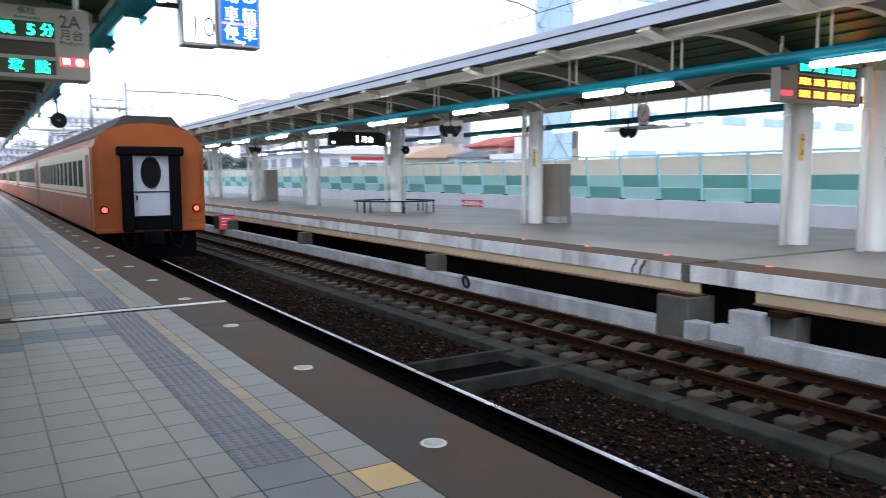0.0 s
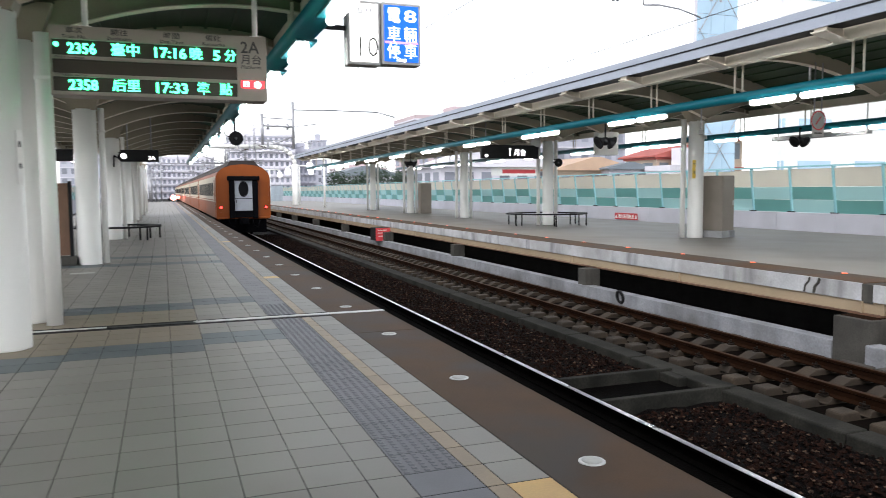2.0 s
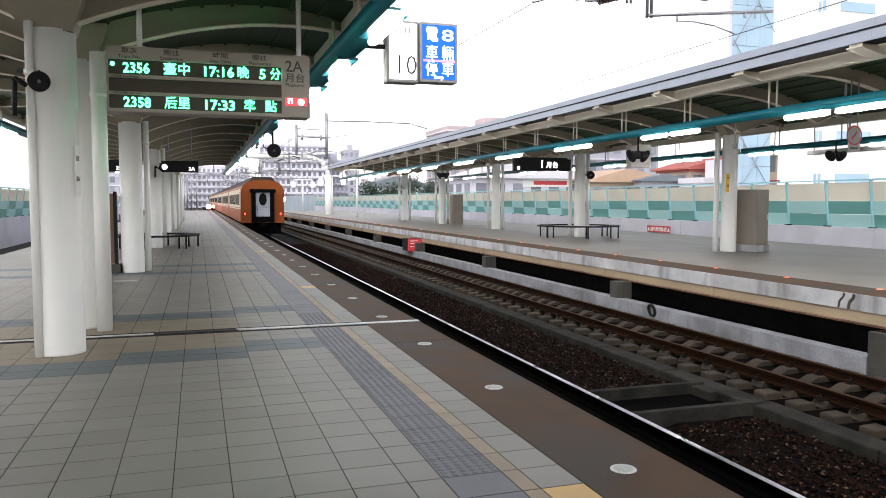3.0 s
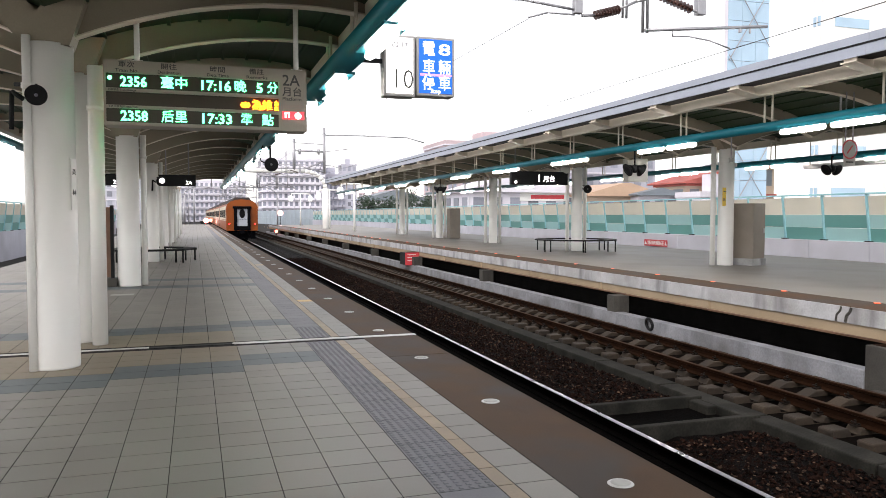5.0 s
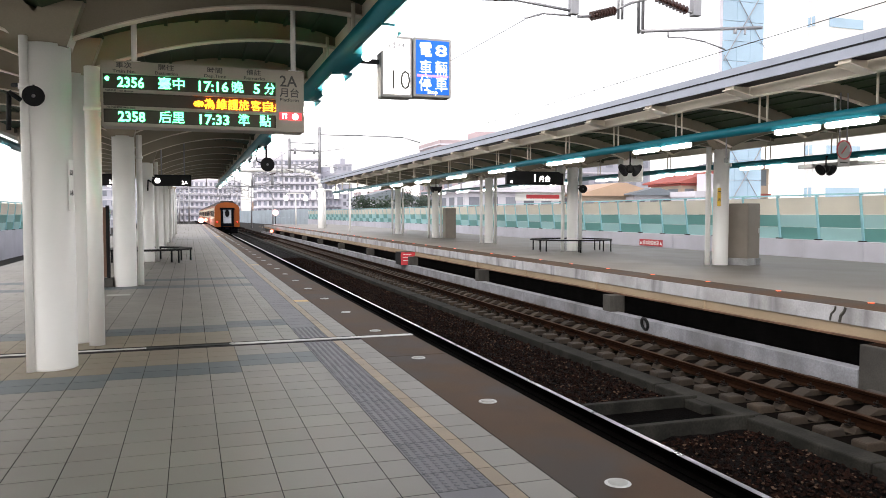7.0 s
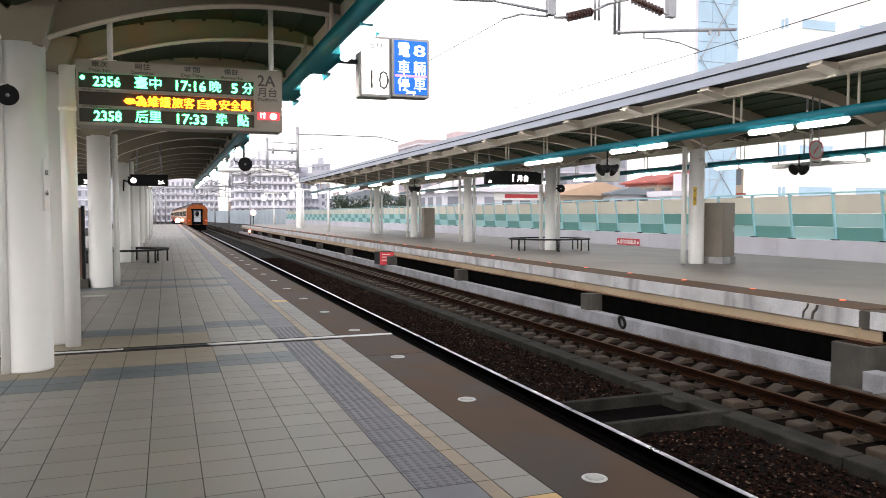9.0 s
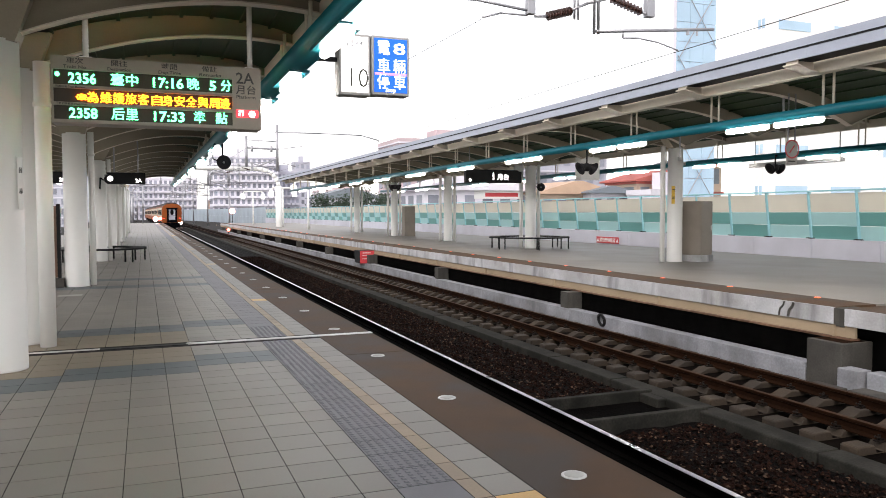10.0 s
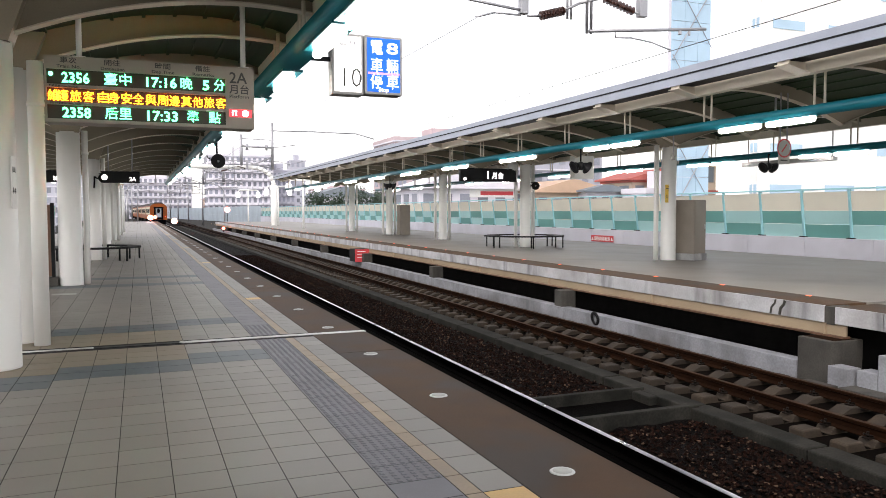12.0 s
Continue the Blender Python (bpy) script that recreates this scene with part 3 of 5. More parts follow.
    root = empty(name, "vaulted station canopy with green deck, curved ribs and cream edge beams", "canopy", kind="structure")
    for s in (side, -side):
        xs = [col + s * u for u in us]
        f0 = lambda x: zs((x - col) * s)
        deep = lambda x: f0(x) + 0.12 + 0.24 * max(0.0, 1 - abs(x - col) / reach) ** 0.6
        bm = bmesh.new()
        strip_x(bm, xs, lambda x: deep(x) + 0.002, lambda x: deep(x) + 0.06, y0, y1)
        part("roof_deck", bm, M["soffit"], root, "green painted metal roof deck")
        for y in ribs:
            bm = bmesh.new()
            # web in the darkened cream, so canopy shade is in its colour
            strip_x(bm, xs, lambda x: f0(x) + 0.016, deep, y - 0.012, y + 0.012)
            rib = part("rib", bm, M["shade_cream"], root, "curved cream steel rib")
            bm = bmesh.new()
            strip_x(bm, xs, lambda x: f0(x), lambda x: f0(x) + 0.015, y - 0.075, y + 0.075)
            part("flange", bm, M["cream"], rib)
        for k, y in enumerate(ribs[:-1]):   # ridges of the metal deck between two ribs
            if -2 < y < 24:
                bm = bmesh.new()
                n = 9
                for i in range(1, n):
                    x = col + s * reach * i / n
                    box(bm, x - 0.02, x + 0.02, y + 0.02, ribs[k + 1] - 0.02, deep(x) - 0.03, deep(x))
                part("deck_ridges", bm, M["soffit"], root)["kind"] = "stuff"
        edge = col + s * reach
        ze = zs(reach)
        bm = bmesh.new()
        box(bm, edge - 0.06, edge + 0.06, y0, y1, ze - 0.06, ze + 0.20)
        box(bm, edge - 0.10, edge + 0.10, y0, y1, ze - 0.082, ze - 0.062)
        part("edge_beam", bm, M["cream"], root, "cream painted steel edge beam")
    return root, zs


def gutter(root, x, s, z, y0, y1, brackets):
    """Fascia gutter outside the edge beam, on short brackets."""
    bm = bmesh.new()
    y = y0
    while y < y1:
        box(bm, x - 0.02, x + 0.02, y + 0.004, min(y + 2.9, y1), z, z + 0.17)
        box(bm, x - 0.07 * s - 0.02, x - 0.07 * s + 0.02, y + 0.004, min(y + 2.9, y1), z + 0.205, z + 0.36)
        y += 2.9
    part("fascia", bm, M["fascia"], root, "pale lavender sheet fascia")
    # dark colour here draws the shadow line below the fascia
    boxpart("gutter_soffit", (min(x - 0.022 * s, x - 0.5 * s), max(x - 0.022 * s, x - 0.5 * s), y0, y1, z + 0.02, z + 0.04), M["dark_metal"], root, "underside of the gutter, coloured dark for its shadow")
    bm = bmesh.new()
    box(bm, min(x + 0.03 * s, x - 0.09 * s), max(x + 0.03 * s, x - 0.09 * s), y0, y1, z + 0.172, z + 0.203)
    part("fascia_seam", bm, M["dark_metal"], root)
    for y in brackets:
        bm = bmesh.new()
        web = [(x - 0.03 * s, z + 0.018), (x - 0.03 * s, z - 0.06), (x - 0.53 * s, z - 0.17), (x - 0.53 * s, z + 0.018)]
        extrude_y(bm, web, y - 0.01, y + 0.01)
        flange = [(x + 0.02 * s, z - 0.052), (x + 0.02 * s, z - 0.072), (x - 0.53 * s, z - 0.196), (x - 0.53 * s, z - 0.174)]
        extrude_y(bm, flange, y - 0.15, y + 0.15)
        box(bm, min(x - 0.05 * s, x - 0.03 * s), max(x - 0.05 * s, x - 0.03 * s), y - 0.13, y + 0.13, z - 0.05, z + 0.018)
        part("bracket", bm, M["cream"], root)


FAR_RIBS = [5.75 + 2.83 * k for k in range(-6, 19)]
NEAR_RIBS = sorted([4.13, 5.75, -4.6, -1.7, 1.25] + [8.2 + 2.45 * k for k in range(2)] + [13.1 + 2.9 * k for k in range(12)])
canopy_near, zn = canopy("canopy_near", NEAR_COL, 1, 3.2, 3.12, 0.60, 2.5, NEAR_COLS, -10, 47.0, NEAR_RIBS)
canopy_far, zf = canopy("canopy_far", FAR_COL, -1, 4.15, 3.47, 0.62, 2.9, FAR_COLS, -12, 58.5, FAR_RIBS)
gutter(canopy_far, 9.86, -1, 4.08, -12, 58.5, FAR_RIBS)
gutter(canopy_far, 2 * FAR_COL - 9.86, 1, 4.08, -12, 58.5, FAR_RIBS[::3])


def column(x, y, top, label, group, pipes, box_arm):
    root = empty("platform_column", label, "column", group, at=pose(x, y, 0))
    bm = bmesh.new()
    disc_solid(bm, (0, 0, 0), (0, 0, 1), ((0, 0.228), (0.02, 0.228), (top, 0.222)), 32)
    part("shaft", bm, M["white_paint"], root)
    # arms take the darkened cream in place of white paint in shade
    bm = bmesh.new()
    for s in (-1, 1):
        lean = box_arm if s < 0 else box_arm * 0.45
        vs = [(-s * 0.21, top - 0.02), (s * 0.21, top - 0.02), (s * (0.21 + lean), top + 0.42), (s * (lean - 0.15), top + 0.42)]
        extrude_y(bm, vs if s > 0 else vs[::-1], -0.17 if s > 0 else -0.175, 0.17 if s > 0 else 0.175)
    part("branch_arm", bm, M["shade_cream"], root, "leaning steel arms that carry the roof, coloured darker for shade")
    for dx, dy, r in pipes:
        bm = bmesh.new()
        rod(bm, (dx, dy, 0.0), (dx, dy, top + 0.05), r, 16)
        for z in (2.7,):
            rod(bm, (dx, dy, z), (dx, dy, z + 0.05), r + 0.012, 16)
        part("downpipe", bm, M["white_paint"], root, "white painted rainwater downpipe")
    return root


for k, y in enumerate(NEAR_COLS):
    column(NEAR_COL, y, 3.15, "round white painted steel platform column", "columns of the near platform",
           [(0.27, -0.36, 0.085)] if k == 1 else ([(-0.16, -0.19, 0.04)] if k == 0 else [(0.30, 0.16, 0.06)]), 0.34)
for k, y in enumerate(FAR_COLS):
    column(FAR_COL, y, 3.45, "round white painted steel platform column", "columns of the far platform",
           [(-0.40, 0.08, 0.075)] if k == 3 else [(-0.42, 0.05, 0.075), (0.42, 0.1, 0.075)], 0.34)


# ---- lamp rails ----
def lamp_rail(x, z, y0, y1, hangers, zs, col, starts, label, s, r=0.10, off=0.03, drop=0.0, r_lamp=0.062):
    root = empty("lamp_rail", label, "lamp rail")
    bm = bmesh.new()
    rod(bm, (x, y0, z + 0.03), (x, y1, z + 0.03), r, 20)
    box(bm, x - 0.05 + s * off * 0.5, x + 0.05 + s * off * 0.5, y0, y1, z - 0.045 - (r - 0.1), z + 0.03)
    part("tube", bm, M["teal"], root, "teal painted steel tube")
    for y in hangers:
        for d in (-0.11, 0.11):
            bm = bmesh.new()
            rod(bm, (x, y + d, z + 0.1), (x, y + d, zs(abs(x - col)) + 0.1), 0.022, 8)
            part("hanger", bm, M["cream"], root)
    for y in starts:
        bm = bmesh.new()
        half = 0.04 if r < 0.12 else 0.12
        box(bm, x - half + s * off, x + half + s * off, y - 0.04, y + 1.18, z - 0.075 - drop, z - 0.046 - drop)
        for d in (0.2, 0.94):
            rod(bm, (x + s * off, y + d, z - 0.05 - drop), (x + s * min(off, r * 0.7), y + d, z), 0.012, 6)
        f = part("lamp_holder", bm, M["teal"], root, "teal lamp holder")
        bm = bmesh.new()
        disc_solid(bm, (x + s * off, y, z - 0.118 - drop), (0, 1, 0), ((0, 0.02), (0.03, r_lamp * 0.8), (0.09, r_lamp), (1.05, r_lamp), (1.11, r_lamp * 0.8), (1.14, 0.02)), 14)
        part("light_tube", bm, M["tube"], f, "bright white fluorescent light tube")
    return root


near_lamps = [-4.2, -2.9, 1.0, 2.3, 4.7, 6.95] + [9.9 + 5.1 * i + d for i in range(8) for d in (0, 1.27)][:14]
lamp_rail(1.25, 3.27, -10, 46.5, NEAR_RIBS, zn, NEAR_COL, near_lamps, "long teal lamp rail hung under the near canopy edge", 1, 0.15, 0.0, 0.05, 0.05)
far_lamps = [5.8 + 5.1 * i + d for i in range(-3, 10) for d in (0, 1.27)]
lamp_rail(10.75, 3.27, -12, 58, FAR_RIBS, zf, FAR_COL, far_lamps, "long teal lamp rail hung under the far canopy", -1)
lamp_rail(2 * FAR_COL - 10.75, 3.27, -12, 58, FAR_RIBS, zf, FAR_COL, far_lamps, "long teal lamp rail on the outer side of the far canopy", -1)
lamp_rail(2 * NEAR_COL - 1.25, 3.27, -10, 46.5, NEAR_RIBS, zn, NEAR_COL, near_lamps, "long teal lamp rail on the outer side of the near canopy", 1)


# ---- noise barriers ----
def barrier(name, x, s, y0, y1, pitch=2.15):
    """s: +1 when the track lies towards +x of it. Panels lean towards the track."""
    root = empty(name, "trackside noise barrier of cream and teal panels on a concrete wall", "noise barrier", kind="structure")
    bm = bmesh.new()
    y = y0
    while y < y1:
        box(bm, x - 0.15, x + 0.15, y + 0.006, y + 2.994, -1.45, 0.46, 0.01)
        y += 3.0
    part("base_wall", bm, M["barrier_base"], root, "lavender grey concrete base wall")
    lean = lambda z: x + s * 0.13 * (z - 0.46)
    rows = ((0.462, 0.98), (0.98, 1.50), (1.50, 2.22))
    k = 0
    y = y0
    while y < y1:
        for j, (za, zb) in enumerate(rows):
            m = M["panel_cream"] if j == 2 else (M["panel_deep"] if (j + k) % 2 else M["panel_pale"])
            bm = bmesh.new()
            vs = [(lean(za) - 0.02, za), (lean(za) + 0.02, za), (lean(zb) + 0.02, zb - 0.01), (lean(zb) - 0.02, zb - 0.01)]
            extrude_y(bm, vs, y + 0.05, y + pitch - 0.05)
            part("panel", bm, m, root)
        bm = bmesh.new()
        extrude_y(bm, [(lean(0.44) - 0.07, 0.44), (lean(0.44) + 0.07 , 0.44), (lean(2.28) + 0.06, 2.28), (lean(2.28) - 0.06, 2.28)], y - 0.05, y + 0.05)
        p = part("post", bm, M["post"], root)
        bm = bmesh.new()
        box(bm, lean(0.46) - 0.16, lean(0.46) + 0.16, y - 0.15, y + 0.15, 0.462, 0.50)
        part("foot_plate", bm, M["dark_metal"], p)
        y += pitch
        k += 1
    bm = bmesh.new()
    box(bm, lean(2.25) - 0.09, lean(2.25) + 0.09, y0, y1, 2.282, 2.34)
    part("top_rail", bm, M["post"], root, "pale teal top rail")


barrier("noise_barrier_far", 24.0, -1, -12, 160)
barrier("noise_barrier_near", -12.0, 1, -6, 120)


# ---- train ----
def make_train():
    root = empty("passenger_train", "orange and cream passenger train with red tail lamps", "train", at=pose(T1, 18, 0))
    W = 1.45
    side = [(W, 0.02), (W, 2.20), (1.36, 2.46), (1.10, 2.72), (0.6, 2.90), (0.0, 2.95)]
    full = [(x, z) for x, z in side] + [(-x, z) for x, z in reversed(side[:-1])]
    CAR = 20.3
    for c in range(7):
        y0 = c * (CAR + 0.5)
        y1 = y0 + CAR
        bm = bmesh.new()
        extrude_y(bm, full, y0, y1)
        body = part("car_body", bm, M["orange"], root, "orange painted steel coach body")
        for s in (-1, 1):
            bm = bmesh.new()
            box(bm, s * W - 0.012, s * W + 0.012, y0 + 0.45, y1 - 0.45, 1.02, 2.30)
            part("cream_band", bm, M["train_cream"], body, "cream painted window band")
            bm = bmesh.new()
            box(bm, s * W - 0.014, s * W + 0.014, y0 + 0.45, y1 - 0.45, 0.90, 0.97)
            part("stripe", bm, M["train_cream"], body)
            for w in range(12):
                yw = y0 + 2.0 + w * 1.42
                bm = bmesh.new()
                box(bm, s * W - 0.02, s * W + 0.02, yw, yw + 1.05, 1.20, 1.98, 0.015)
                part("side_window", bm, M["train_glass"], body, "dark tinted coach window")
            bm = bmesh.new()
            box(bm, s * W - 0.018, s * W + 0.018, y0 + 0.55, y0 + 1.3, 0.05, 2.1, 0.015)
            part("side_door", bm, M["orange"], body)
        bm = bmesh.new()
        extrude_y(bm, [(-1.30, 2.55), (-1.05, 2.76), (-0.85, 2.86), (-0.62, 3.14), (0.62, 3.14), (0.85, 2.86), (1.05, 2.76), (1.30, 2.55), (0.6, 2.80), (-0.6, 2.80)], y0 + 0.02, y1 - 0.02)
        part("roof", bm, M["train_roof"], body, "sooty grey raised roof")
        bm = bmesh.new()
        for yb in (y0 + 2.8, y1 - 2.8):
            for d in (-1.05, 1.05):
                for s in (-0.565, 0.565):
                    rod(bm, (s - 0.06, yb + d, RAIL + 0.43), (s + 0.06, yb + d, RAIL + 0.43), 0.43, 20)
            box(bm, -0.95, 0.95, yb - 1.5, yb + 1.5, RAIL + 0.3, RAIL + 0.75)
        box(bm, -1.2, 1.2, y0 + 5, y1 - 5, RAIL + 0.25, -0.03)
        part("bogie", bm, M["rubber"], body, "black sooty running gear")
        if c < 6:
            bm = bmesh.new()
            box(bm, -0.7, 0.7, y1, y1 + 0.5, 0.1, 2.3)
            part("gangway", bm, M["rubber"], body)
    # tail end
    for s in (-1, 1):
        boxpart("gangway_post", (s * 0.62 - 0.14, s * 0.62 + 0.14, -0.26, 0.0, 0.0, 2.058), M["rubber"], root, "black rubber gangway post", 0.03)
    boxpart("gangway_hood", (-0.86, 0.86, -0.30, 0.0, 2.06, 2.30), M["rubber"], root, "black rubber gangway hood", 0.05)
    bm = bmesh.new()
    box(bm, -0.50, 0.50, -0.08, 0.01, 0.30, 2.06)
    door = part("end_door", bm, M["door_grey"], root, "pale grey end door with an oval window")
    bm = bmesh.new()
    vs = []
    for d in (-0.105, -0.08):
        vs.append([bm.verts.new((0.235 * math.cos(a), d, 1.60 + 0.40 * math.sin(a))) for a in [2 * math.pi * i / 28 for i in range(28)]])
    for i in range(28):
        bm.faces.new((vs[0][i], vs[0][(i + 1) % 28], vs[1][(i + 1) % 28], vs[1][i]))
    bm.faces.new(vs[0])
    part("oval_window", bm, M["train_glass"], door)
    bm = bmesh.new()
    ring = [(0.25 * math.cos(a), -0.10, 1.60 + 0.42 * math.sin(a)) for a in [2 * math.pi * i / 28 for i in range(29)]]
    path_rod(bm, ring, 0.018, 6)
    part("window_rim", bm, M["dark_metal"], door)
    bm = bmesh.new()
    box(bm, -0.47, 0.47, -0.1, -0.08, 1.06, 1.09)
    box(bm, -0.40, -0.36, -0.11, -0.08, 0.85, 0.98)
    part("door_handle", bm, M["dark_metal"], door)
    bm = bmesh.new()
    box(bm, -0.48, 0.48, -0.22, 0.0, 0.05, 0.42, 0.02)
    part("gangway_plate", bm, M["rubber"], root)
    for s in (-1, 1):
        bm = bmesh.new()
        disc_solid(bm, (s * 1.20, 0.02, 0.60), (0, -1, 0), ((0, 0.11), (0.06, 0.11), (0.09, 0.09)), 18)
        h = part("tail_lamp", bm, M["rubber"], root)
        bm = bmesh.new()
        disc_solid(bm, (s * 1.20, -0.068, 0.60), (0, -1, 0), ((0, 0.075), (0.02, 0.06), (0.03, 0.03)), 18)
        part("lens", bm, M["tail"], h, "glowing red tail lens")
        bm = bmesh.new()
        box(bm, s * 1.20 - 0.16, s * 1.20 + 0.16, -0.02, 0.0, 0.25, 0.33)
        box(bm, s * 1.36 - 0.015, s * 1.36 + 0.015, -0.06, -0.03, 0.6, 2.2)
        part("grab_rail", bm, M["orange"], root)
    bm = bmesh.new()
    box(bm, -1.42, 1.42, -0.04, 0.1, -0.03, 0.08, 0.02)
    part("end_sill", bm, M["orange"], root)
    bm = bmesh.new()
    box(bm, -0.25, 0.25, -0.35, 0.2, -0.35, 0.0, 0.03)
    rod(bm, (0, -0.6, -0.15), (0, 0.0, -0.15), 0.09, 12)
    box(bm, -0.16, 0.16, -0.72, -0.5, -0.32, 0.02, 0.03)
    path_rod(bm, [(0.45, -0.1, -0.05), (0.5, -0.25, -0.4), (0.7, -0.25, -0.5), (0.85, -0.1, -0.1)], 0.035, 8)
    path_rod(bm, [(-0.45, -0.1, -0.05), (-0.5, -0.2, -0.45), (-0.7, -0.2, -0.45), (-0.8, -0.1, -0.1)], 0.03, 8)
    part("coupler", bm, M["rubber"], root, "black knuckle coupler with air hoses")
    bm = bmesh.new()
    box(bm, -1.25, 1.25, 0.3, 1.2, RAIL + 0.2, -0.05)
    part("underframe", bm, M["rubber"], root)
    return root


train = make_train()


# ---- departure board ----
def departure_board():
    root = empty("departure_board", "grey hanging departure board with green LED rows and platform number", "departure board", at=pose(0, 4.2, 0))
    X0, X1, Z0, Z1 = -1.29, 0.735, 2.41, 3.065
    rows = ((2.785, 2.935), (2.615, 2.750), (2.445, 2.582))
    wx0, wx1 = -1.27, 0.437
    bm = bmesh.new()
    box(bm, X0, X1, 0.05, 0.24, Z0, Z1, 0.006)
    part("housing", bm, M["board_face"], root, "warm grey sheet metal housing")
    def face(parent):
        """The pierced front: cross strips, end plates and the rim behind them."""
        for a, b in ((Z1, rows[0][1]), (rows[0][0], rows[1][1]), (rows[1][0], rows[2][1]), (rows[2][0], Z0)):
            boxpart("front_strip", (wx0, wx1, -0.012, 0.008, b, a), M["board_face"], parent)
        boxpart("end_plate", (X0, wx0, -0.012, 0.008, Z0, Z1), M["board_face"], parent)
        boxpart("end_plate", (wx1, X1, -0.012, 0.008, Z0, Z1), M["board_face"], parent)
        for a, b, c, d in ((X0, X1, Z1 - 0.004, Z1), (X0, X1, Z0, Z0 + 0.004), (X0, X0 + 0.004, Z0, Z1), (X1 - 0.004, X1, Z0, Z1)):
            boxpart("rim", (a, b, 0.0082, 0.05, c, d), M["board_face"], parent)
    face(root)
    bm = bmesh.new()
    box(bm, wx0 - 0.01, wx1 + 0.02, 0.030, 0.034, Z0 + 0.02, Z1 - 0.03)
    part("led_panel", bm, M["led_back"], root, "dark brown LED panel")
    # the back of the board shows the same rows
    bm = bmesh.new()
    box(bm, wx0 - 0.01, wx1 + 0.02, 0.030, 0.034, Z0 + 0.02, Z1 - 0.03)
    rear = part("rear_led_panel", bm, M["led_back"], root, "dark brown LED panel on the back")
    rear.matrix_basis = pose(X0 + X1, 0.292, 0, 0, 0, 180)
    face(rear)
    for z, items in ((rows[0][0] + 0.022, (("2356", -1.14, 0.252), ("臺中", -0.757, 0.255), ("17:16", -0.379, 0.298), ("晚", -0.025, 0.118), ("5", 0.203, 0.065), ("分", 0.318, 0.108))),
                     (rows[2][0] + 0.016, (("2358", -1.14, 0.258), ("后里", -0.752, 0.25), ("17:33", -0.375, 0.298), ("準", 0.042, 0.115), ("點", 0.262, 0.118)))):
        for text, x, w in items:
            cjk = ord(text[0]) > 1000
            for side in (root, rear):
                lettering("led_text", text, 0.128 if cjk else 0.142, M["led_green"], side, x, 0.024, z + (0.012 if cjk else 0.004), "glowing green LED characters", width=w, bold=0.005 if cjk else 0.016)
    bm = bmesh.new()
    disc_solid(bm, (-1.235, 0.026, 2.89), (0, -1, 0), ((0, 0.022), (0.006, 0.022)), 12)
    part("led_dot", bm, M["led_green"], root)
    for text, sub, x in (("車次", "Train No.", -1.15), ("開往", "Destination", -0.75), ("時間", "Dep.Time", -0.27), ("備註", "Remarks", 0.13)):
        lettering("heading", text, 0.064, M["ink"], root, x, -0.013, 3.0, width=0.15, depth=0.001)
        lettering("heading", sub, 0.045, M["ink"], root, x - 0.03, -0.013, 2.948, width=0.22, depth=0.001)
    lettering("heading", "列車訊息 Train Message", 0.026, M["ink"], root, -1.25, -0.013, 2.757, depth=0.001)
    lettering("heading", "下班列車資訊 Next Train", 0.026, M["ink"], root, -1.25, -0.013, 2.59, depth=0.001)
    lettering("platform_number", "2A", 0.165, M["ink"], root, 0.475, -0.013, 2.895, width=0.185, depth=0.001)
    lettering("heading", "月台", 0.105, M["ink"], root, 0.475, -0.013, 2.79, width=0.205, depth=0.001)
    lettering("heading", "Platform", 0.05, M["ink"], root, 0.475, -0.013, 2.735, width=0.2, depth=0.001)
    bm = bmesh.new()
    box(bm, 0.475, 0.705, -0.018, -0.0125, 2.535, 2.615, 0.002)
    part("red_led_panel", bm, M["led_red"], root, "small glowing red LED panel")
    bm = bmesh.new()
    for x in (0.50, 0.535):
        box(bm, x, x + 0.016, -0.022, -0.019, 2.55, 2.60)
    box(bm, 0.50, 0.55, -0.022, -0.019, 2.592, 2.606)
    disc_solid(bm, (0.64, -0.019, 2.573), (0, -1, 0), ((0, 0.036), (0.004, 0.034)), 14)
    part("red_led_bars", bm, M["led_white"], root, "bright LED bars")
    # hanging rods
    for x in (-0.98, 0.64):
        bm = bmesh.new()
        rod(bm, (x, 0.12, Z1), (x, 0.12, 3.88 if x > 0 else 3.6), 0.028, 12)
        box(bm, x - 0.06, x + 0.06, 0.06, 0.18, Z1, Z1 + 0.02)
        part("hanging_rod", bm, M["white_paint"], root)
    chars = []
    for k, ch in enumerate("※為維護旅客自身安全與周邊其他旅客"):
        chars.append([lettering("message_character", ch, 0.118, M["led_orange"], side, 0.50, 0.022, rows[1][0] + 0.018, "glowing orange LED character", width=0.104, depth=0.002, bold=0.0) for side in (root, rear)])
    return root, chars, rows[1][0] + 0.018


board, message, message_z = departure_board()


# ---- lit car-stop signs ----
def stop_sign():
    root = empty("stop_sign", "pair of lit box signs, one white with a ten, one blue", "sign", at=pose(0, 4.6, 0))
    for x0, x1, z0, z1, face in ((1.70, 2.085, 2.905, 3.625, "sign_white"), (2.10, 2.575, 2.925, 3.63, "sign_blue")):
        bm = bmesh.new()
        box(bm, x0, x1, 0.0, 0.20, z0, z1, 0.012)
        h = part("sign_box", bm, M["sign_grey"], root, "pale grey sign housing")
        bm = bmesh.new()
        box(bm, x0 + 0.03, x1 - 0.03, -0.006, -0.001, z0 + 0.035, z1 - 0.03, 0.001)
        part("lit_face", bm, M[face], h, "lit sign face")
    lettering("numeral", "10", 0.33, M["ink"], root, 1.775, -0.009, 3.0, width=0.22, depth=0.0008, bold=-0.01)
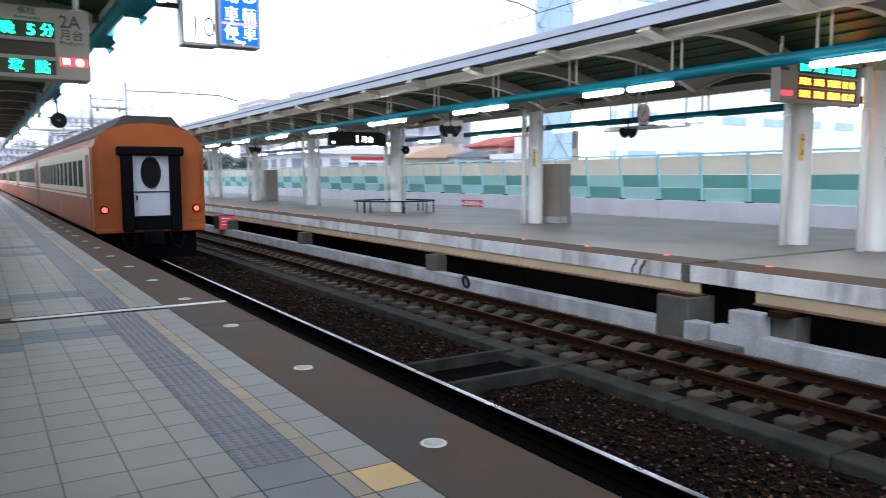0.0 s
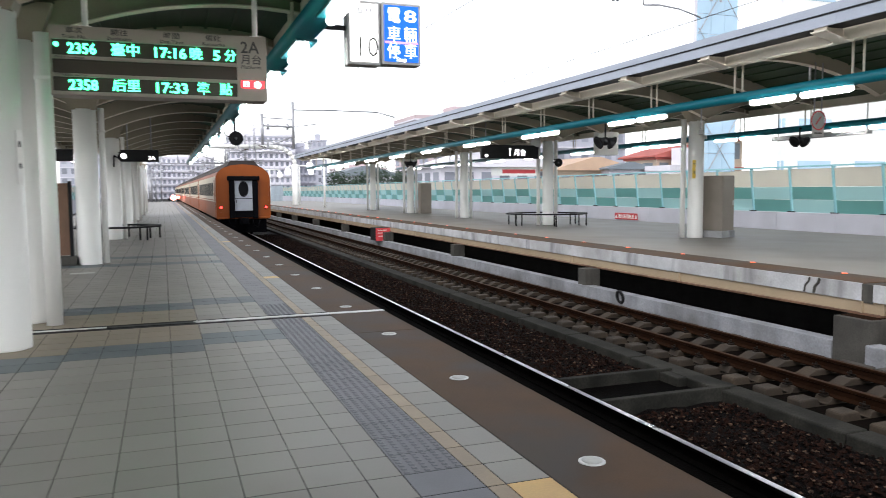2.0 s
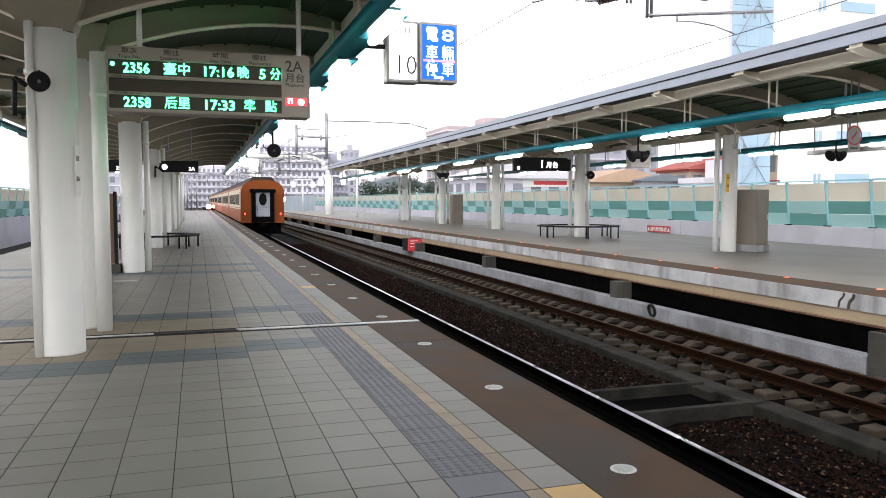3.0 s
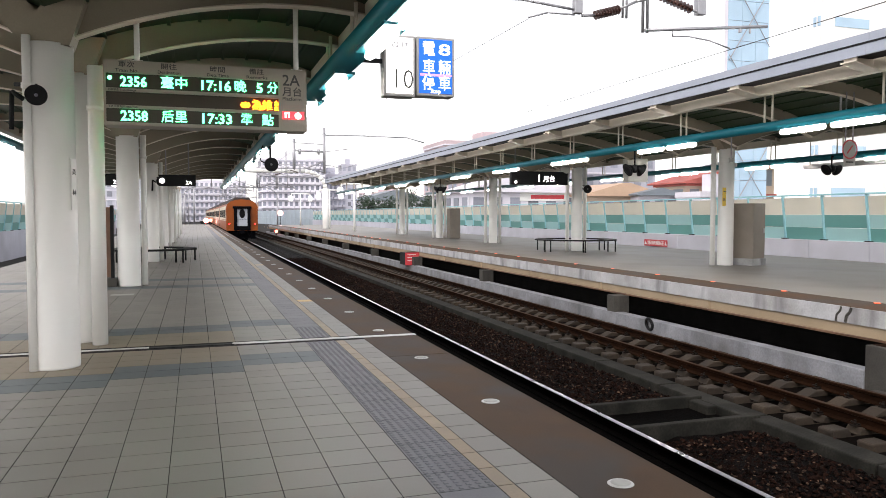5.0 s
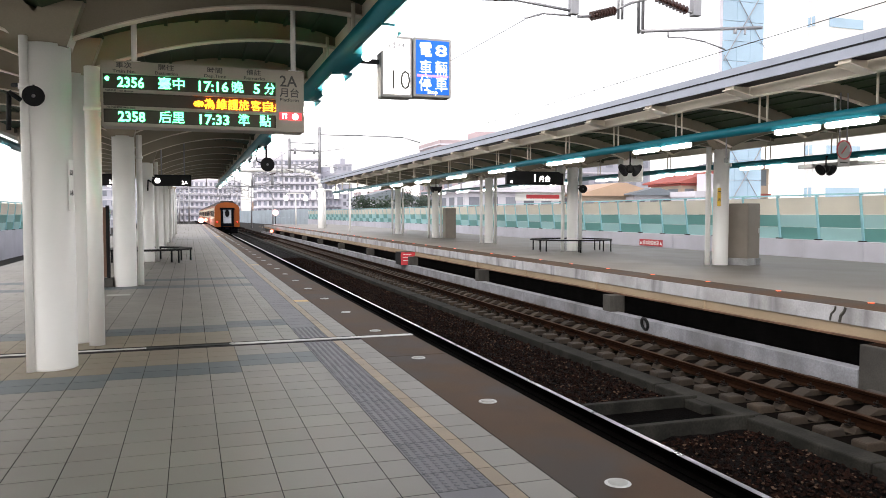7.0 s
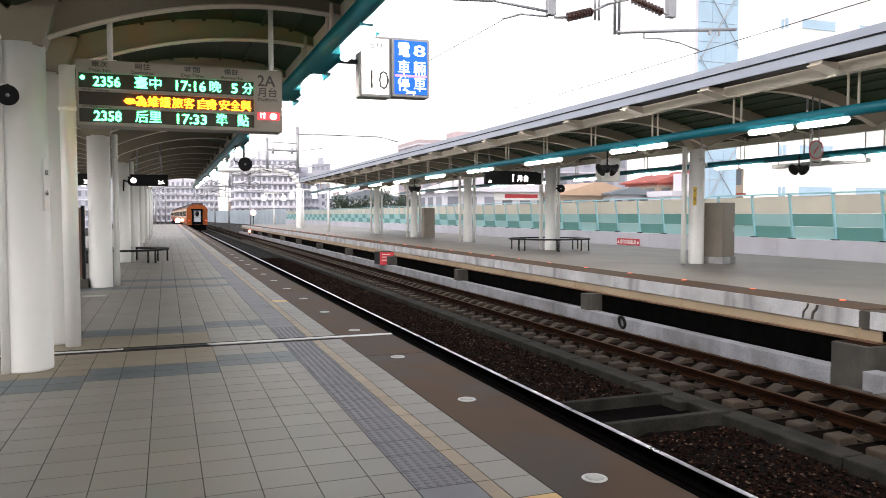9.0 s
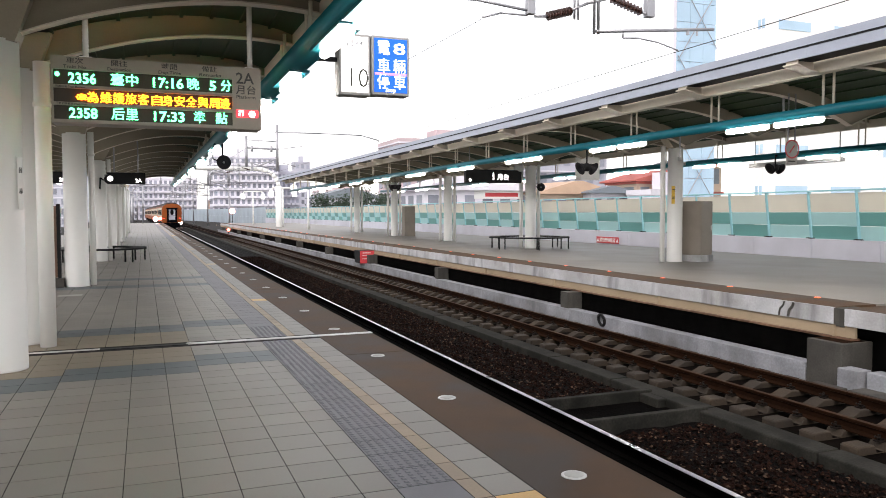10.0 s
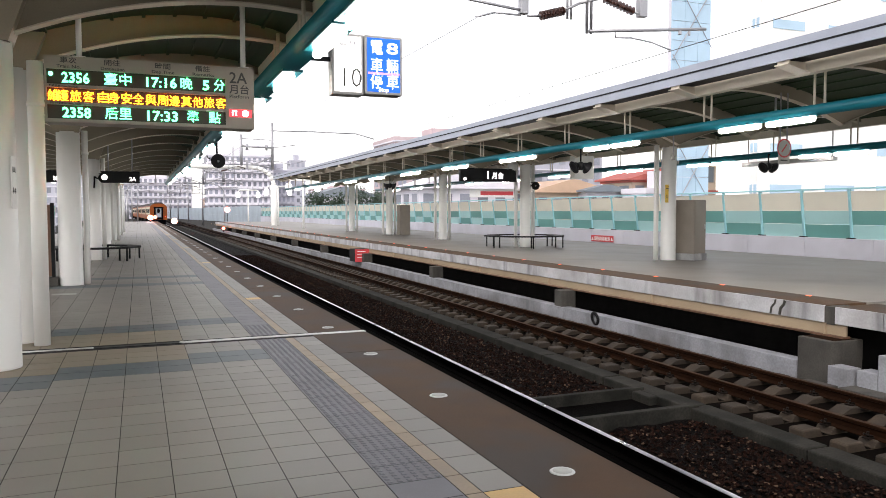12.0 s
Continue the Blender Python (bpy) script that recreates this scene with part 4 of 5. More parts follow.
    lettering("station_name", "員林", 0.085, M["grey_metal"], root, 1.78, -0.009, 3.48, width=0.22, depth=0.0008)
    for x, col in ((2.165, "電車停"), (2.365, "8輛車")):
        for k, ch in enumerate(col):
            lettering("sign_character", ch, 0.19, M["sign_white"], root, x, -0.009, (3.42, 3.205, 3.015)[k], width=0.15, depth=0.0015, bold=0.0 if ch in "輛車" else 0.012)
    lettering("sign_character", "Stop", 0.07, M["sign_white"], root, 2.27, -0.009, 2.965, depth=0.0015)
    bm = bmesh.new()
    box(bm, 2.14, 2.535, -0.010, -0.0065, 3.165, 3.192)
    part("pink_stripe", bm, M["sign_pink"], root)
    bm = bmesh.new()
    box(bm, 1.30, 1.70, 0.08, 0.12, 3.30, 3.35)
    part("bracket", bm, M["dark_metal"], root)


stop_sign()


# ---- loudspeakers ----
def horn(x, y, z, aim, label, hang=None, k=1.0):
    root = empty("loudspeaker", label, "loudspeaker", "horn loudspeakers", at=pose(x, y, z, 0, 0, aim))
    bm = bmesh.new()
    prof = [(d * k, r * k) for d, r in ((0.0, 0.17), (0.012, 0.165), (0.03, 0.12), (0.06, 0.10), (0.10, 0.095), (0.14, 0.07), (0.22, 0.06), (0.27, 0.055))]
    disc_solid(bm, (0, -0.13, 0), (0, 1, 0), prof, 24)
    part("horn", bm, M["dark_metal"], root, "black horn loudspeaker")
    bm = bmesh.new()
    disc_solid(bm, (0, -0.128, 0), (0, -1, 0), ((0, 0.03 * k), (0.02, 0.02 * k), (0.03, 0.006)), 14)
    part("horn_centre", bm, M["grey_metal"], root)
    bm = bmesh.new()
    if hang:
        rod(bm, (0, 0.02, 0.06), (0, 0.02, hang), 0.022, 10)
        path_rod(bm, [(-0.06, 0.02, 0.02), (-0.22, 0.02, 0.08), (-0.26, 0.02, 0.25), (-0.15, 0.02, hang)], 0.013, 6)
    else:
        path_rod(bm, [(0.02, 0.10, 0.05), (0.02, 0.16, 0.14), (-0.16, 0.32, 0.15)], 0.02, 8)
        path_rod(bm, [(-0.1, 0.05, -0.02), (-0.19, 0.1, 0.05), (-0.20, 0.12, -0.3)], 0.022, 8)
    part("mount", bm, M["dark_metal"], root)


horn(-1.83, 3.78, 2.60, 12, "black horn loudspeaker on a white column", k=0.56)
horn(1.33, 14.75, 2.72, 5, "black horn loudspeaker hung under the lamp rail", hang=0.52)


def bell(x, y, z, hang, rail_x):
    root = empty("loudspeaker", "black bell loudspeaker hung under the far lamp rail", "loudspeaker", "bell loudspeakers", at=pose(x, y, z))
    for s in (-1, 1):
        bm = bmesh.new()
        disc_solid(bm, (s * 0.06, 0, 0.04), (s, 0, -0.55), ((0, 0.05), (0.05, 0.09), (0.12, 0.12), (0.17, 0.185), (0.19, 0.185), (0.165, 0.11), (0.14, 0.04)), 20)
        part("horn", bm, M["dark_metal"], root, "black flared horn")
    bm = bmesh.new()
    disc_solid(bm, (0, 0, -0.12), (0, 0, 1), ((0, 0.05), (0.04, 0.1), (0.16, 0.12), (0.22, 0.06)), 16)
    part("driver", bm, M["dark_metal"], root)
    bm = bmesh.new()
    rod(bm, (0, 0, 0.08), (0, 0, hang), 0.022, 10)
    rod(bm, (0, 0, hang - 0.03), (rail_x - x, 0, hang - 0.03), 0.03, 8)
    part("mount", bm, M["dark_metal"], root)


for x, y, z, hang in ((10.95, 13.84, 2.76, 0.6), (18.3, 14.4, 2.93, 0.4), (10.95, 31.0, 2.76, 0.6)):
    bell(x, y, z, hang, 10.75 if x < 12 else 18.45)
horn(NEAR_COL + 0.28, 21.5, 2.55, 15, "black horn loudspeaker on a white column", k=0.8)
horn(FAR_COL + 0.30, 23.6, 2.55, -20, "black horn loudspeaker on a white column")


# ---- benches ----
def ring_bench(x, y, r, z, label):
    root = empty("ring_bench", label, "bench", "ring benches round columns", at=pose(x, y, 0))
    n = 12
    def ring(rr, i):
        a = 2 * math.pi * (i + 0.5) / n
        return Vector((rr * math.cos(a), rr * math.sin(a), 0))
    for i in range(n):
        bm = bmesh.new()
        q = [ring(r, i), ring(r, i + 1), ring(r - 0.42, i + 1), ring(r - 0.42, i)]
        c = sum(q, Vector()) / 4
        q = [c + (p - c) * 0.985 for p in q]
        lo = [bm.verts.new(p + Vector((0, 0, z - 0.05))) for p in q]
        hi = [bm.verts.new(p + Vector((0, 0, z))) for p in q]
        bm.faces.new(lo[::-1])
        bm.faces.new(hi)
        for k in range(4):
            bm.faces.new((lo[k], lo[(k + 1) % 4], hi[(k + 1) % 4], hi[k]))
        part("seat", bm, M["dark_metal"], root)
        if i % 2 == 0:
            for rr in (r - 0.06, r - 0.36):
                p = ring(rr, i)
                bm = bmesh.new()
                rod(bm, p, p + Vector((0, 0, z - 0.05)), 0.028, 8)
                part("leg", bm, M["dark_metal"], root)


ring_bench(NEAR_COL, 21.8, 1.42, 0.43, "dark metal ring bench round a white column")
ring_bench(FAR_COL - 0.05, 23.9, 1.72, 0.50, "dark metal ring bench round a far column")


# ---- far platform fittings ----
def cabinet():
    root = empty("equipment_cabinet", "brown-grey metal equipment cabinet on a concrete plinth", "cabinet", at=pose(15.36, 14.55, 0, 0, 0, 18))
    boxpart("plinth", (-0.35, 0.35, -0.36, 0.36, 0, 0.20), M["white_conc"], root, "pale concrete plinth", 0.01)
    body = boxpart("body", (-0.32, 0.32, -0.33, 0.33, 0.202, 1.84), M["cabinet"], root, bevel=0.012)
    boxpart("door", (-0.29, 0.29, -0.345, -0.331, 0.25, 1.79), M["cabinet"], body, bevel=0.004)
    boxpart("handle", (0.2, 0.23, -0.37, -0.346, 0.95, 1.10), M["steel"], body)


cabinet()
bm = bmesh.new()
box(bm, 14.9, 15.6, 41.2, 41.8, 0, 1.9, 0.02)
thing("equipment_cabinet", bm, M["cabinet"], "brown-grey metal equipment cabinet beside a column", "cabinet")


def hanging_sign(x0, x1, y, z0, z1, label, bars, arrow=None):
    root = empty("hanging_sign", label, "sign", "hanging signs", at=pose(0, y, 0))
    boxpart("housing", (x0, x1, 0, 0.16, z0, z1), M["dark_metal"], root, bevel=0.008)
    for text, x, z, size in bars:
        lettering("sign_text", text, size, M["led_white"], root, x, -0.003, z, "lit white lettering", depth=0.002)
    for x in (x0 + 0.2, x1 - 0.2):
        bm = bmesh.new()
        rod(bm, (x, 0.08, z1), (x, 0.08, z1 + 1.02), 0.02, 8)
        part("hanging_rod", bm, M["grey_metal"], root)
    if arrow:
        bm = bmesh.new()
        disc_solid(bm, (arrow[0], -0.001, arrow[1]), (0, -1, 0), ((0, arrow[2]), (0.003, arrow[2])), 14)
        part("pictogram", bm, M["led_white"], root)


hanging_sign(11.25, 13.7, 23.0, 2.68, 3.20, "black hanging sign with lit platform number", (("1", 12.35, 2.80, 0.40), ("月台", 12.62, 2.82, 0.26)), (11.45, 2.78, 0.06))
hanging_sign(-1.45, -0.40, 20.0, 2.36, 2.70, "black hanging sign with lit pictogram and platform number", (("2A", -0.68, 2.42, 0.15),), (-1.36, 2.52, 0.08))
hanging_sign(-3.6, -2.2, 20.0, 2.36, 2.70, "black hanging sign with lit platform number", (("2B", -2.7, 2.42, 0.15),))


def far_board():
    root = empty("departure_board", "grey far platform departure board with green and orange LED rows", "departure board", at=pose(0, 5.0, 0))
    boxpart("housing", (12.75, 15.45, 0.0, 0.22, 2.87, 3.78), M["board_face"], root, bevel=0.01)
    for k, (z, col) in enumerate(((3.43, "led_green"), (3.17, "led_orange"), (2.93, "led_orange"))):
        p = boxpart("led_panel", (13.28, 15.28, -0.012, -0.002, z, z + 0.22), M["led_back"], root, "dark brown LED panel")
        bm = bmesh.new()
        for x, w in ((13.33, 0.36), (13.80, 0.34), (14.26, 0.42), (14.76, 0.18), (15.0, 0.18)):
            n = max(2, int(w / 0.1))
            for i in range(n):
                a = x + w * i / n
                for q in range(3):
                    box(bm, a, a + w / n * 0.6, -0.020, -0.013, z + 0.05 + q * 0.05, z + 0.07 + q * 0.05)
                box(bm, a + w / n * 0.22, a + w / n * 0.38, -0.021, -0.0205, z + 0.045, z + 0.175)
        part("led_bars", bm, M[col], p, "glowing rows of LED bars")["kind"] = "stuff"
    boxpart("red_led_panel", (12.78, 13.1, -0.012, -0.002, 2.99, 3.08), M["led_red"], root)
    bm = bmesh.new()
    for z in (3.45, 3.56):
        box(bm, 12.72, 12.98, -0.012, -0.002, z, z + 0.06)
    part("heading", bm, M["ink"], root)
    for x in (12.9, 15.1):
        bm = bmesh.new()
        rod(bm, (x, 0.11, 3.78), (x, 0.11, 4.1), 0.03, 10)
        part("hanging_rod", bm, M["white_paint"], root)


far_board()


def plate(x, y, z, w, h, material, label, marks, facing=0, category="sign"):
    root = empty("wall_sign", label, category, at=pose(x, y, z, 0, 0, facing))
    boxpart("plate", (-w / 2, w / 2, -0.012, 0.0, -h / 2, h / 2), material, root, bevel=0.002)
    for text, mx, mz, size, m in marks:
        lettering("sign_character", text, size, M[m], root, mx, -0.014, mz, depth=0.001, align="CENTER")


plate(FAR_COL - 0.15, 14.49, 2.03, 0.22, 0.54, M["yellow_sign"], "narrow yellow direction sign on a white column", (("→", 0, 0.08, 0.24, "ink"), ("出口", 0, -0.12, 0.1, "ink")), 0)
plate(FAR_COL - 0.15, 5.59, 2.05, 0.30, 0.55, M["yellow_sign"], "narrow yellow direction sign on a white column", (("→", 0, 0.06, 0.3, "ink"), ("出口", 0, -0.16, 0.13, "ink")), 0)
plate(FAR_COL - 0.06, 3.89, 1.9, 0.30, 0.8, M["white_paint"], "white station name plate on a column", (("員", 0, 0.08, 0.3, "ink"), ("林", 0, -0.28, 0.3, "ink")), 0)
plate(23.78, 31.9, -0.06, 2.2, 0.36, M["red_sign"], "red warning plate on the barrier wall", (("請勿跨越軌道", 0, -0.1, 0.26, "plain_white"), ("▲", -0.95, -0.1, 0.24, "plain_white"), ("▲", 0.95, -0.1, 0.24, "plain_white")), -90)
plate(12.8, 8.5, 2.80, 0.32, 0.52, M["sign_grey"], "small pale prohibition sign hung on a rod", (("⊘", 0, -0.02, 0.3, "red_sign"), ("▬▬", 0, -0.2, 0.1, "ink")), 0)
plate(NEAR_COL + 0.205, 4.03, 1.80, 0.075, 0.5, M["white_paint"], "slim white station name strip on a column", (("員", 0, 0.1, 0.06, "ink"), ("林", 0, -0.1, 0.06, "ink")), 65)
bm = bmesh.new()
for x in (12.7, 12.9):
    rod(bm, (x, 8.51, 3.0), (x, 8.51, 4.1), 0.015, 8)
thing("sign_rod", bm, M["grey_metal"], "thin grey rods that carry a small sign", "rod")


def marker_box():
    root = empty("marker_box", "red box sign under the far platform edge", "marker box", at=pose(9.36, 30.5, 0))
    boxpart("housing", (-0.33, 0.38, 0.0, 1.0, -0.90, -0.30), M["dark_metal"], root, bevel=0.01)
    boxpart("red_face", (-0.33, 0.38, -0.02, -0.002, -0.90, -0.30), M["red_sign"], root, "red face with pale marks")
    for z in (-0.42, -0.55, -0.70):
        boxpart("bar", (-0.22, 0.1 + 0.2 * abs(z), -0.026, -0.021, z, z + 0.03), M["plain_white"], root)


marker_box()


def hose():
    bm = bmesh.new()
    pts = [(0, 0.12 * math.cos(a), 0.13 * math.sin(a)) for a in [2 * math.pi * i / 20 for i in range(21)]]
    path_rod(bm, pts, 0.035, 8)
    ob = thing("cable_coil", bm, M["dark_metal"], "small black cable coil on the plinth wall", "cable", at=pose(9.29, 10.55, -0.97, 0, -12, 0))


hose()

# round fan by a far column
bm = bmesh.new()
disc_solid(bm, (13.62, 23.2, 3.28), (0.3, -1, 0), ((0, 0.05), (0.02, 0.24), (0.10, 0.26), (0.14, 0.2), (0.25, 0.1)), 20)
path_rod(bm, [(13.62, 23.3, 3.2), (13.3, 23.4, 3.0), (13.9, 23.5, 2.75)], 0.03, 8)
thing("wall_fan", bm, M["sign_grey"], "grey round platform fan on a bracket", "fan")


def cctv(x, y, z, rz):
    root = empty("security_camera", "small grey security camera on a bracket", "security camera", "security cameras", at=pose(x, y, z, 0, 0, rz))
    boxpart("housing", (-0.06, 0.06, -0.2, 0.12, -0.05, 0.06), M["sign_grey"], root, bevel=0.012)
    boxpart("bracket", (-0.02, 0.02, 0.02, 0.06, 0.06, 1.05), M["grey_metal"], root)


cctv(14.15, 13.9, 3.05, -40)
cctv(15.0, 15.0, 3.0, 40)
cctv(12.7, 8.6, 3.42, 30)

# cable tray behind the far canopy
bm = bmesh.new()
box(bm, 18.9, 19.1, 12.5, 16.2, 3.02, 3.16, 0.01)
rod(bm, (19.0, 12.6, 3.1), (19.0, 12.6, 4.2), 0.02)
rod(bm, (19.0, 16.0, 3.1), (19.0, 16.0, 4.2), 0.02)
thing("cable_tray", bm, M["sign_grey"], "pale grey cable tray hung under the far canopy", "cable tray")
# white box under the canopy
bm = bmesh.new()
box(bm, 16.5, 17.45, 23.1, 23.5, 2.86, 3.82, 0.02)
for x in (16.7, 17.25):
    rod(bm, (x, 23.3, 3.8), (x, 23.3, 4.34), 0.02, 8)
thing("hanging_box", bm, M["white_paint"], "white box unit hung at the outer side of the canopy", "box")

# brown panel beside the second near column
root = empty("partition_panel", "brown timber panel on a low concrete foot beside a column", "partition")
boxpart("panel", (-2.9, -2.06, 13.0, 13.06, 0.2, 1.66), M["brown_panel"], root, bevel=0.005)
boxpart("frame", (-2.12, -2.055, 12.97, 13.09, 0.18, 1.70), M["dark_metal"], root)
boxpart("foot", (-2.9, -2.0, 12.88, 13.18, 0.0, 0.18), M["concrete"], root, bevel=0.01)


# ---- lamp posts and lights at the platform ends ----
def end_lamp(x, y, label):
    root = empty("platform_lamp", label, "lamp post", "platform end lamps", at=pose(x, y, 0))
    bm = bmesh.new()
    rod(bm, (0, 0, 0), (0, 0, 4.3), 0.11, 12, 0.07)
    part("post", bm, M["white_paint"], root)
    bm = bmesh.new()
    path_rod(bm, [(-1.3, 0, 4.0), (-1.1, 0, 4.3), (1.1, 0, 4.3), (1.3, 0, 4.0)], 0.08, 8)
    part("arm", bm, M["white_paint"], root)
    for s in (-1, 1):
        bm = bmesh.new()
        disc_solid(bm, (s * 1.3, 0, 3.3), (0, 0, 1), ((0, 0.22), (0.15, 0.28), (0.6, 0.26), (0.72, 0.12)), 14)
        part("lantern", bm, M["sign_white"], root, "white lit lantern")


end_lamp(13.4, 64, "white twin lamp post on the open end of the far platform")
end_lamp(14.2, 82, "white twin lamp post on the open end of the far platform")
end_lamp(13.0, 98, "white twin lamp post on the open end of the far platform")


def signal(x, y, z, material, label, r=0.16, base=-1.0):
    root = empty("signal_light", label, "signal", "track signals", at=pose(x, y, 0))
    bm = bmesh.new()
    rod(bm, (0, 0.1, base), (0, 0.1, z), 0.05, 10)
    part("post", bm, M["dark_metal"], root)
    # glowing ring added to draw the red halo round the lens
    bm = bmesh.new()
    disc_solid(bm, (0, 0.12, z), (0, -1, 0), ((0, r * 1.0), (0.08, r * 1.14), (0.1, r * 1.1)), 18)
    part("rim", bm, M["red_lamp"], root, "red glowing ring added as the lamp's halo")
    bm = bmesh.new()
    disc_solid(bm, (0, -0.002, z), (0, -1, 0), ((0, r), (0.03, r * 0.9), (0.05, r * 0.4)), 18)
    part("lens", bm, M[material], root, "bright glowing lens")


signal(1.1, 112, 0.62, "white_lamp", "bright red lamp added as the flare beside the signal", 0.33, 0.0)
# added red disc for the flare right of the lamp above
signal(1.75, 112.5, 0.68, "red_lamp", "red lamp added as the flare beside the signal", 0.22, 0.0)
signal(5.9, 150, -0.35, "white_lamp", "bright trackside signal lamp", 0.5)
signal(9.0, 90, -0.55, "red_lamp", "small red ground signal between the rails", 0.16)
signal(11.8, 112, 1.75, "white_lamp", "bright white lamp at the far platform end", 0.36, 0.0)


# ---- overhead line ----
def insulator(bm, a, b, n=9):
    a, b = Vector(a), Vector(b)
    rod(bm, a, b, 0.028, 10)
    for k in range(n):
        p = a.lerp(b, (k + 0.5) / n)
        d = (b - a).normalized() * 0.012
        rod(bm, p - d, p + d, 0.075, 14, 0.055)


def cantilever(y):
    root = empty("overhead_line_bracket", "grey overhead line bracket with brown ribbed insulators", "overhead bracket", "overhead line brackets", at=pose(0, y, 0))
    bm = bmesh.new()
    for x in (6.42, 6.50):
        rod(bm, (x, 0, 4.42), (x, 0, 6.6), 0.025, 10)
    for x in (6.05, 6.12):
        rod(bm, (x, 0, 4.62), (x, 0, 5.3), 0.02, 8)
    box(bm, 5.18, 5.32, -0.05, 0.05, 4.62, 5.5, 0.01)
    box(bm, 7.42, 7.58, -0.06, 0.06, 4.78, 5.5, 0.01)
    part("drop_tube", bm, M["grey_metal"], root, "grey steel drop tubes")
    bm = bmesh.new()
    insulator(bm, (5.55, 0, 4.62), (6.0, 0, 4.75))
    part("insulator", bm, M["insulator"], root, "brown ribbed insulator")
    bm = bmesh.new()
    insulator(bm, (6.75, 0, 5.02), (7.35, 0, 4.85))
    part("insulator", bm, M["insulator"], root, "brown ribbed insulator")
    bm = bmesh.new()
    path_rod(bm, [(5.32, 0, 4.60), (5.55, 0, 4.62)], 0.022, 8)
    path_rod(bm, [(6.0, 0, 4.76), (6.3, 0, 4.9), (6.75, 0, 5.03)], 0.022, 8)
    path_rod(bm, [(7.35, 0, 4.85), (7.5, 0, 4.82)], 0.022, 8)
    path_rod(bm, [(5.2, 0, 4.68), (4.3, 0, 4.76), (3.6, 0, 4.72)], 0.022, 8)
    path_rod(bm, [(5.2, 0, 4.60), (4.75, 0, 4.60), (4.42, 0, 4.50)], 0.015, 8)
    path_rod(bm, [(6.46, 0, 4.46), (8.85, 0, 4.70)], 0.028, 8)
    path_rod(bm, [(6.98, 0, 4.50), (6.98, 0, 4.40), (7.3, 0, 4.42), (7.7, 0, 4.38), (8.1, 0, 4.28)], 0.014, 8)
    path_rod(bm, [(8.30, 0, 4.64), (8.30, 0, 4.56)], 0.03, 6)
    path_rod(bm, [(8.5, 0, 4.66), (8.5, 0, 4.56)], 0.02, 6)
    part("registration_arm", bm, M["grey_metal"], root, "grey tubular registration arms")


cantilever(6.5)
copy_src = [o for o in scene.objects if o.name == "overhead_line_bracket"][0]
for y in (56.5, 106.5):
    copy_thing(copy_src, pose(0, y, 0))


def wire(name, pts, r, label):
    bm = bmesh.new()
    path_rod(bm, pts, r, 6)
    thing(name, bm, M["wire"], label, "wire", "overhead wires")


wire("contact_wire", [(8.1, -30, 4.26), (8.1, 6.5, 4.26), (7.95, 56.5, 4.26), (8.1, 106.5, 4.26), (8.1, 390, 4.26)], 0.006, "thin contact wire over the far track")
wire("contact_wire", [(4.42, 6.5, 4.48), (3.7, 30, 4.30), (3.75, 56.5, 4.28), (3.8, 106.5, 4.26), (3.8, 390, 4.26)], 0.0045, "thin contact wire over the near track")


def portal(y, x0, x1, h, label, k=1.0):
    root = empty("line_portal", label, "portal", "overhead line portals", at=pose(0, y, 0))
    for x in (x0, x1):
        bm = bmesh.new()
        rod(bm, (x, 0, -1.4), (x, 0, h - 1.6), 0.34 * k, 16)
        part("leg", bm, M["white_paint"] if k == 1 else M["grey_metal"], root)
    bm = bmesh.new()
    arc = [(x1 + (-2.2 + 2.2 * math.cos(a)), 0, h - 1.6 + 1.8 * math.sin(a)) for a in [math.pi / 2 * i / 6 for i in range(7)]]
    arc += [(x0 + 2.2 - 2.2 * math.cos(a), 0, h - 1.6 + 1.8 * math.sin(a)) for a in [math.pi / 2 * i / 6 for i in range(6, -1, -1)]]
    path_rod(bm, arc, 0.22 * k, 14)
    part("beam", bm, M["white_paint"] if k == 1 else M["grey_metal"], root, "curved portal beam")
    bm = bmesh.new()
    for x in (9.6, 12.8):
        rod(bm, (x, 0, h), (x, 0, h + (4.9 if x > 11 else 3.6)), 0.16, 10)
    rod(bm, (9.7, 0, h + 0.9), (12.8, 0, h + 0.1), 0.06)
    rod(bm, (9.7, 0, h + 0.1), (12.8, 0, h + 1.3), 0.08)
    rod(bm, (9.7, 0, h + 2.4), (12.8, 0, h + 2.3), 0.11)
    rod(bm, (9.7, 0, h + 3.2), (12.8, 0, h + 3.1), 0.05)
    for x in (10.2, 12.2):
        rod(bm, (x, 0, h + 2.0), (x, 0, h + 2.6), 0.14)
    path_rod(bm, [(12.8, 0, h + 4.1), (17.5, 0, h + 4.15), (22, 0, h + 4.1), (24.0, 0, h + 3.6)], 0.07, 8)
    path_rod(bm, [(12.8, 0, h + 2.3), (15.5, 0, h + 2.7)], 0.04, 8)
    for x in (1.2, 4.0, 6.0, 7.9, 8.9):
        rod(bm, (x, 0, h - 1.6), (x, 0, h + 0.6), 0.05)
    for x in (2.6, 6.6):
        rod(bm, (x, 0, h - 1.3), (x + 3.2, 0, h - 1.6), 0.05)
        rod(bm, (x, 0, h - 0.5), (x + 3.0, 0, h - 1.5), 0.04)
        rod(bm, (x + 0.6, 0, h - 1.9), (x + 2.6, 0, h - 1.9), 0.03)
    part("line_frame", bm, M["grey_metal"], root, "grey overhead line frame")


portal(77, -2.2, 12.9, 5.9, "white portal frame over the tracks with overhead line gear")
portal(127, -2.2, 12.9, 5.9, "slim grey portal frame over the tracks with overhead line gear", 0.4)


def line_mast(x, y, h, reach):
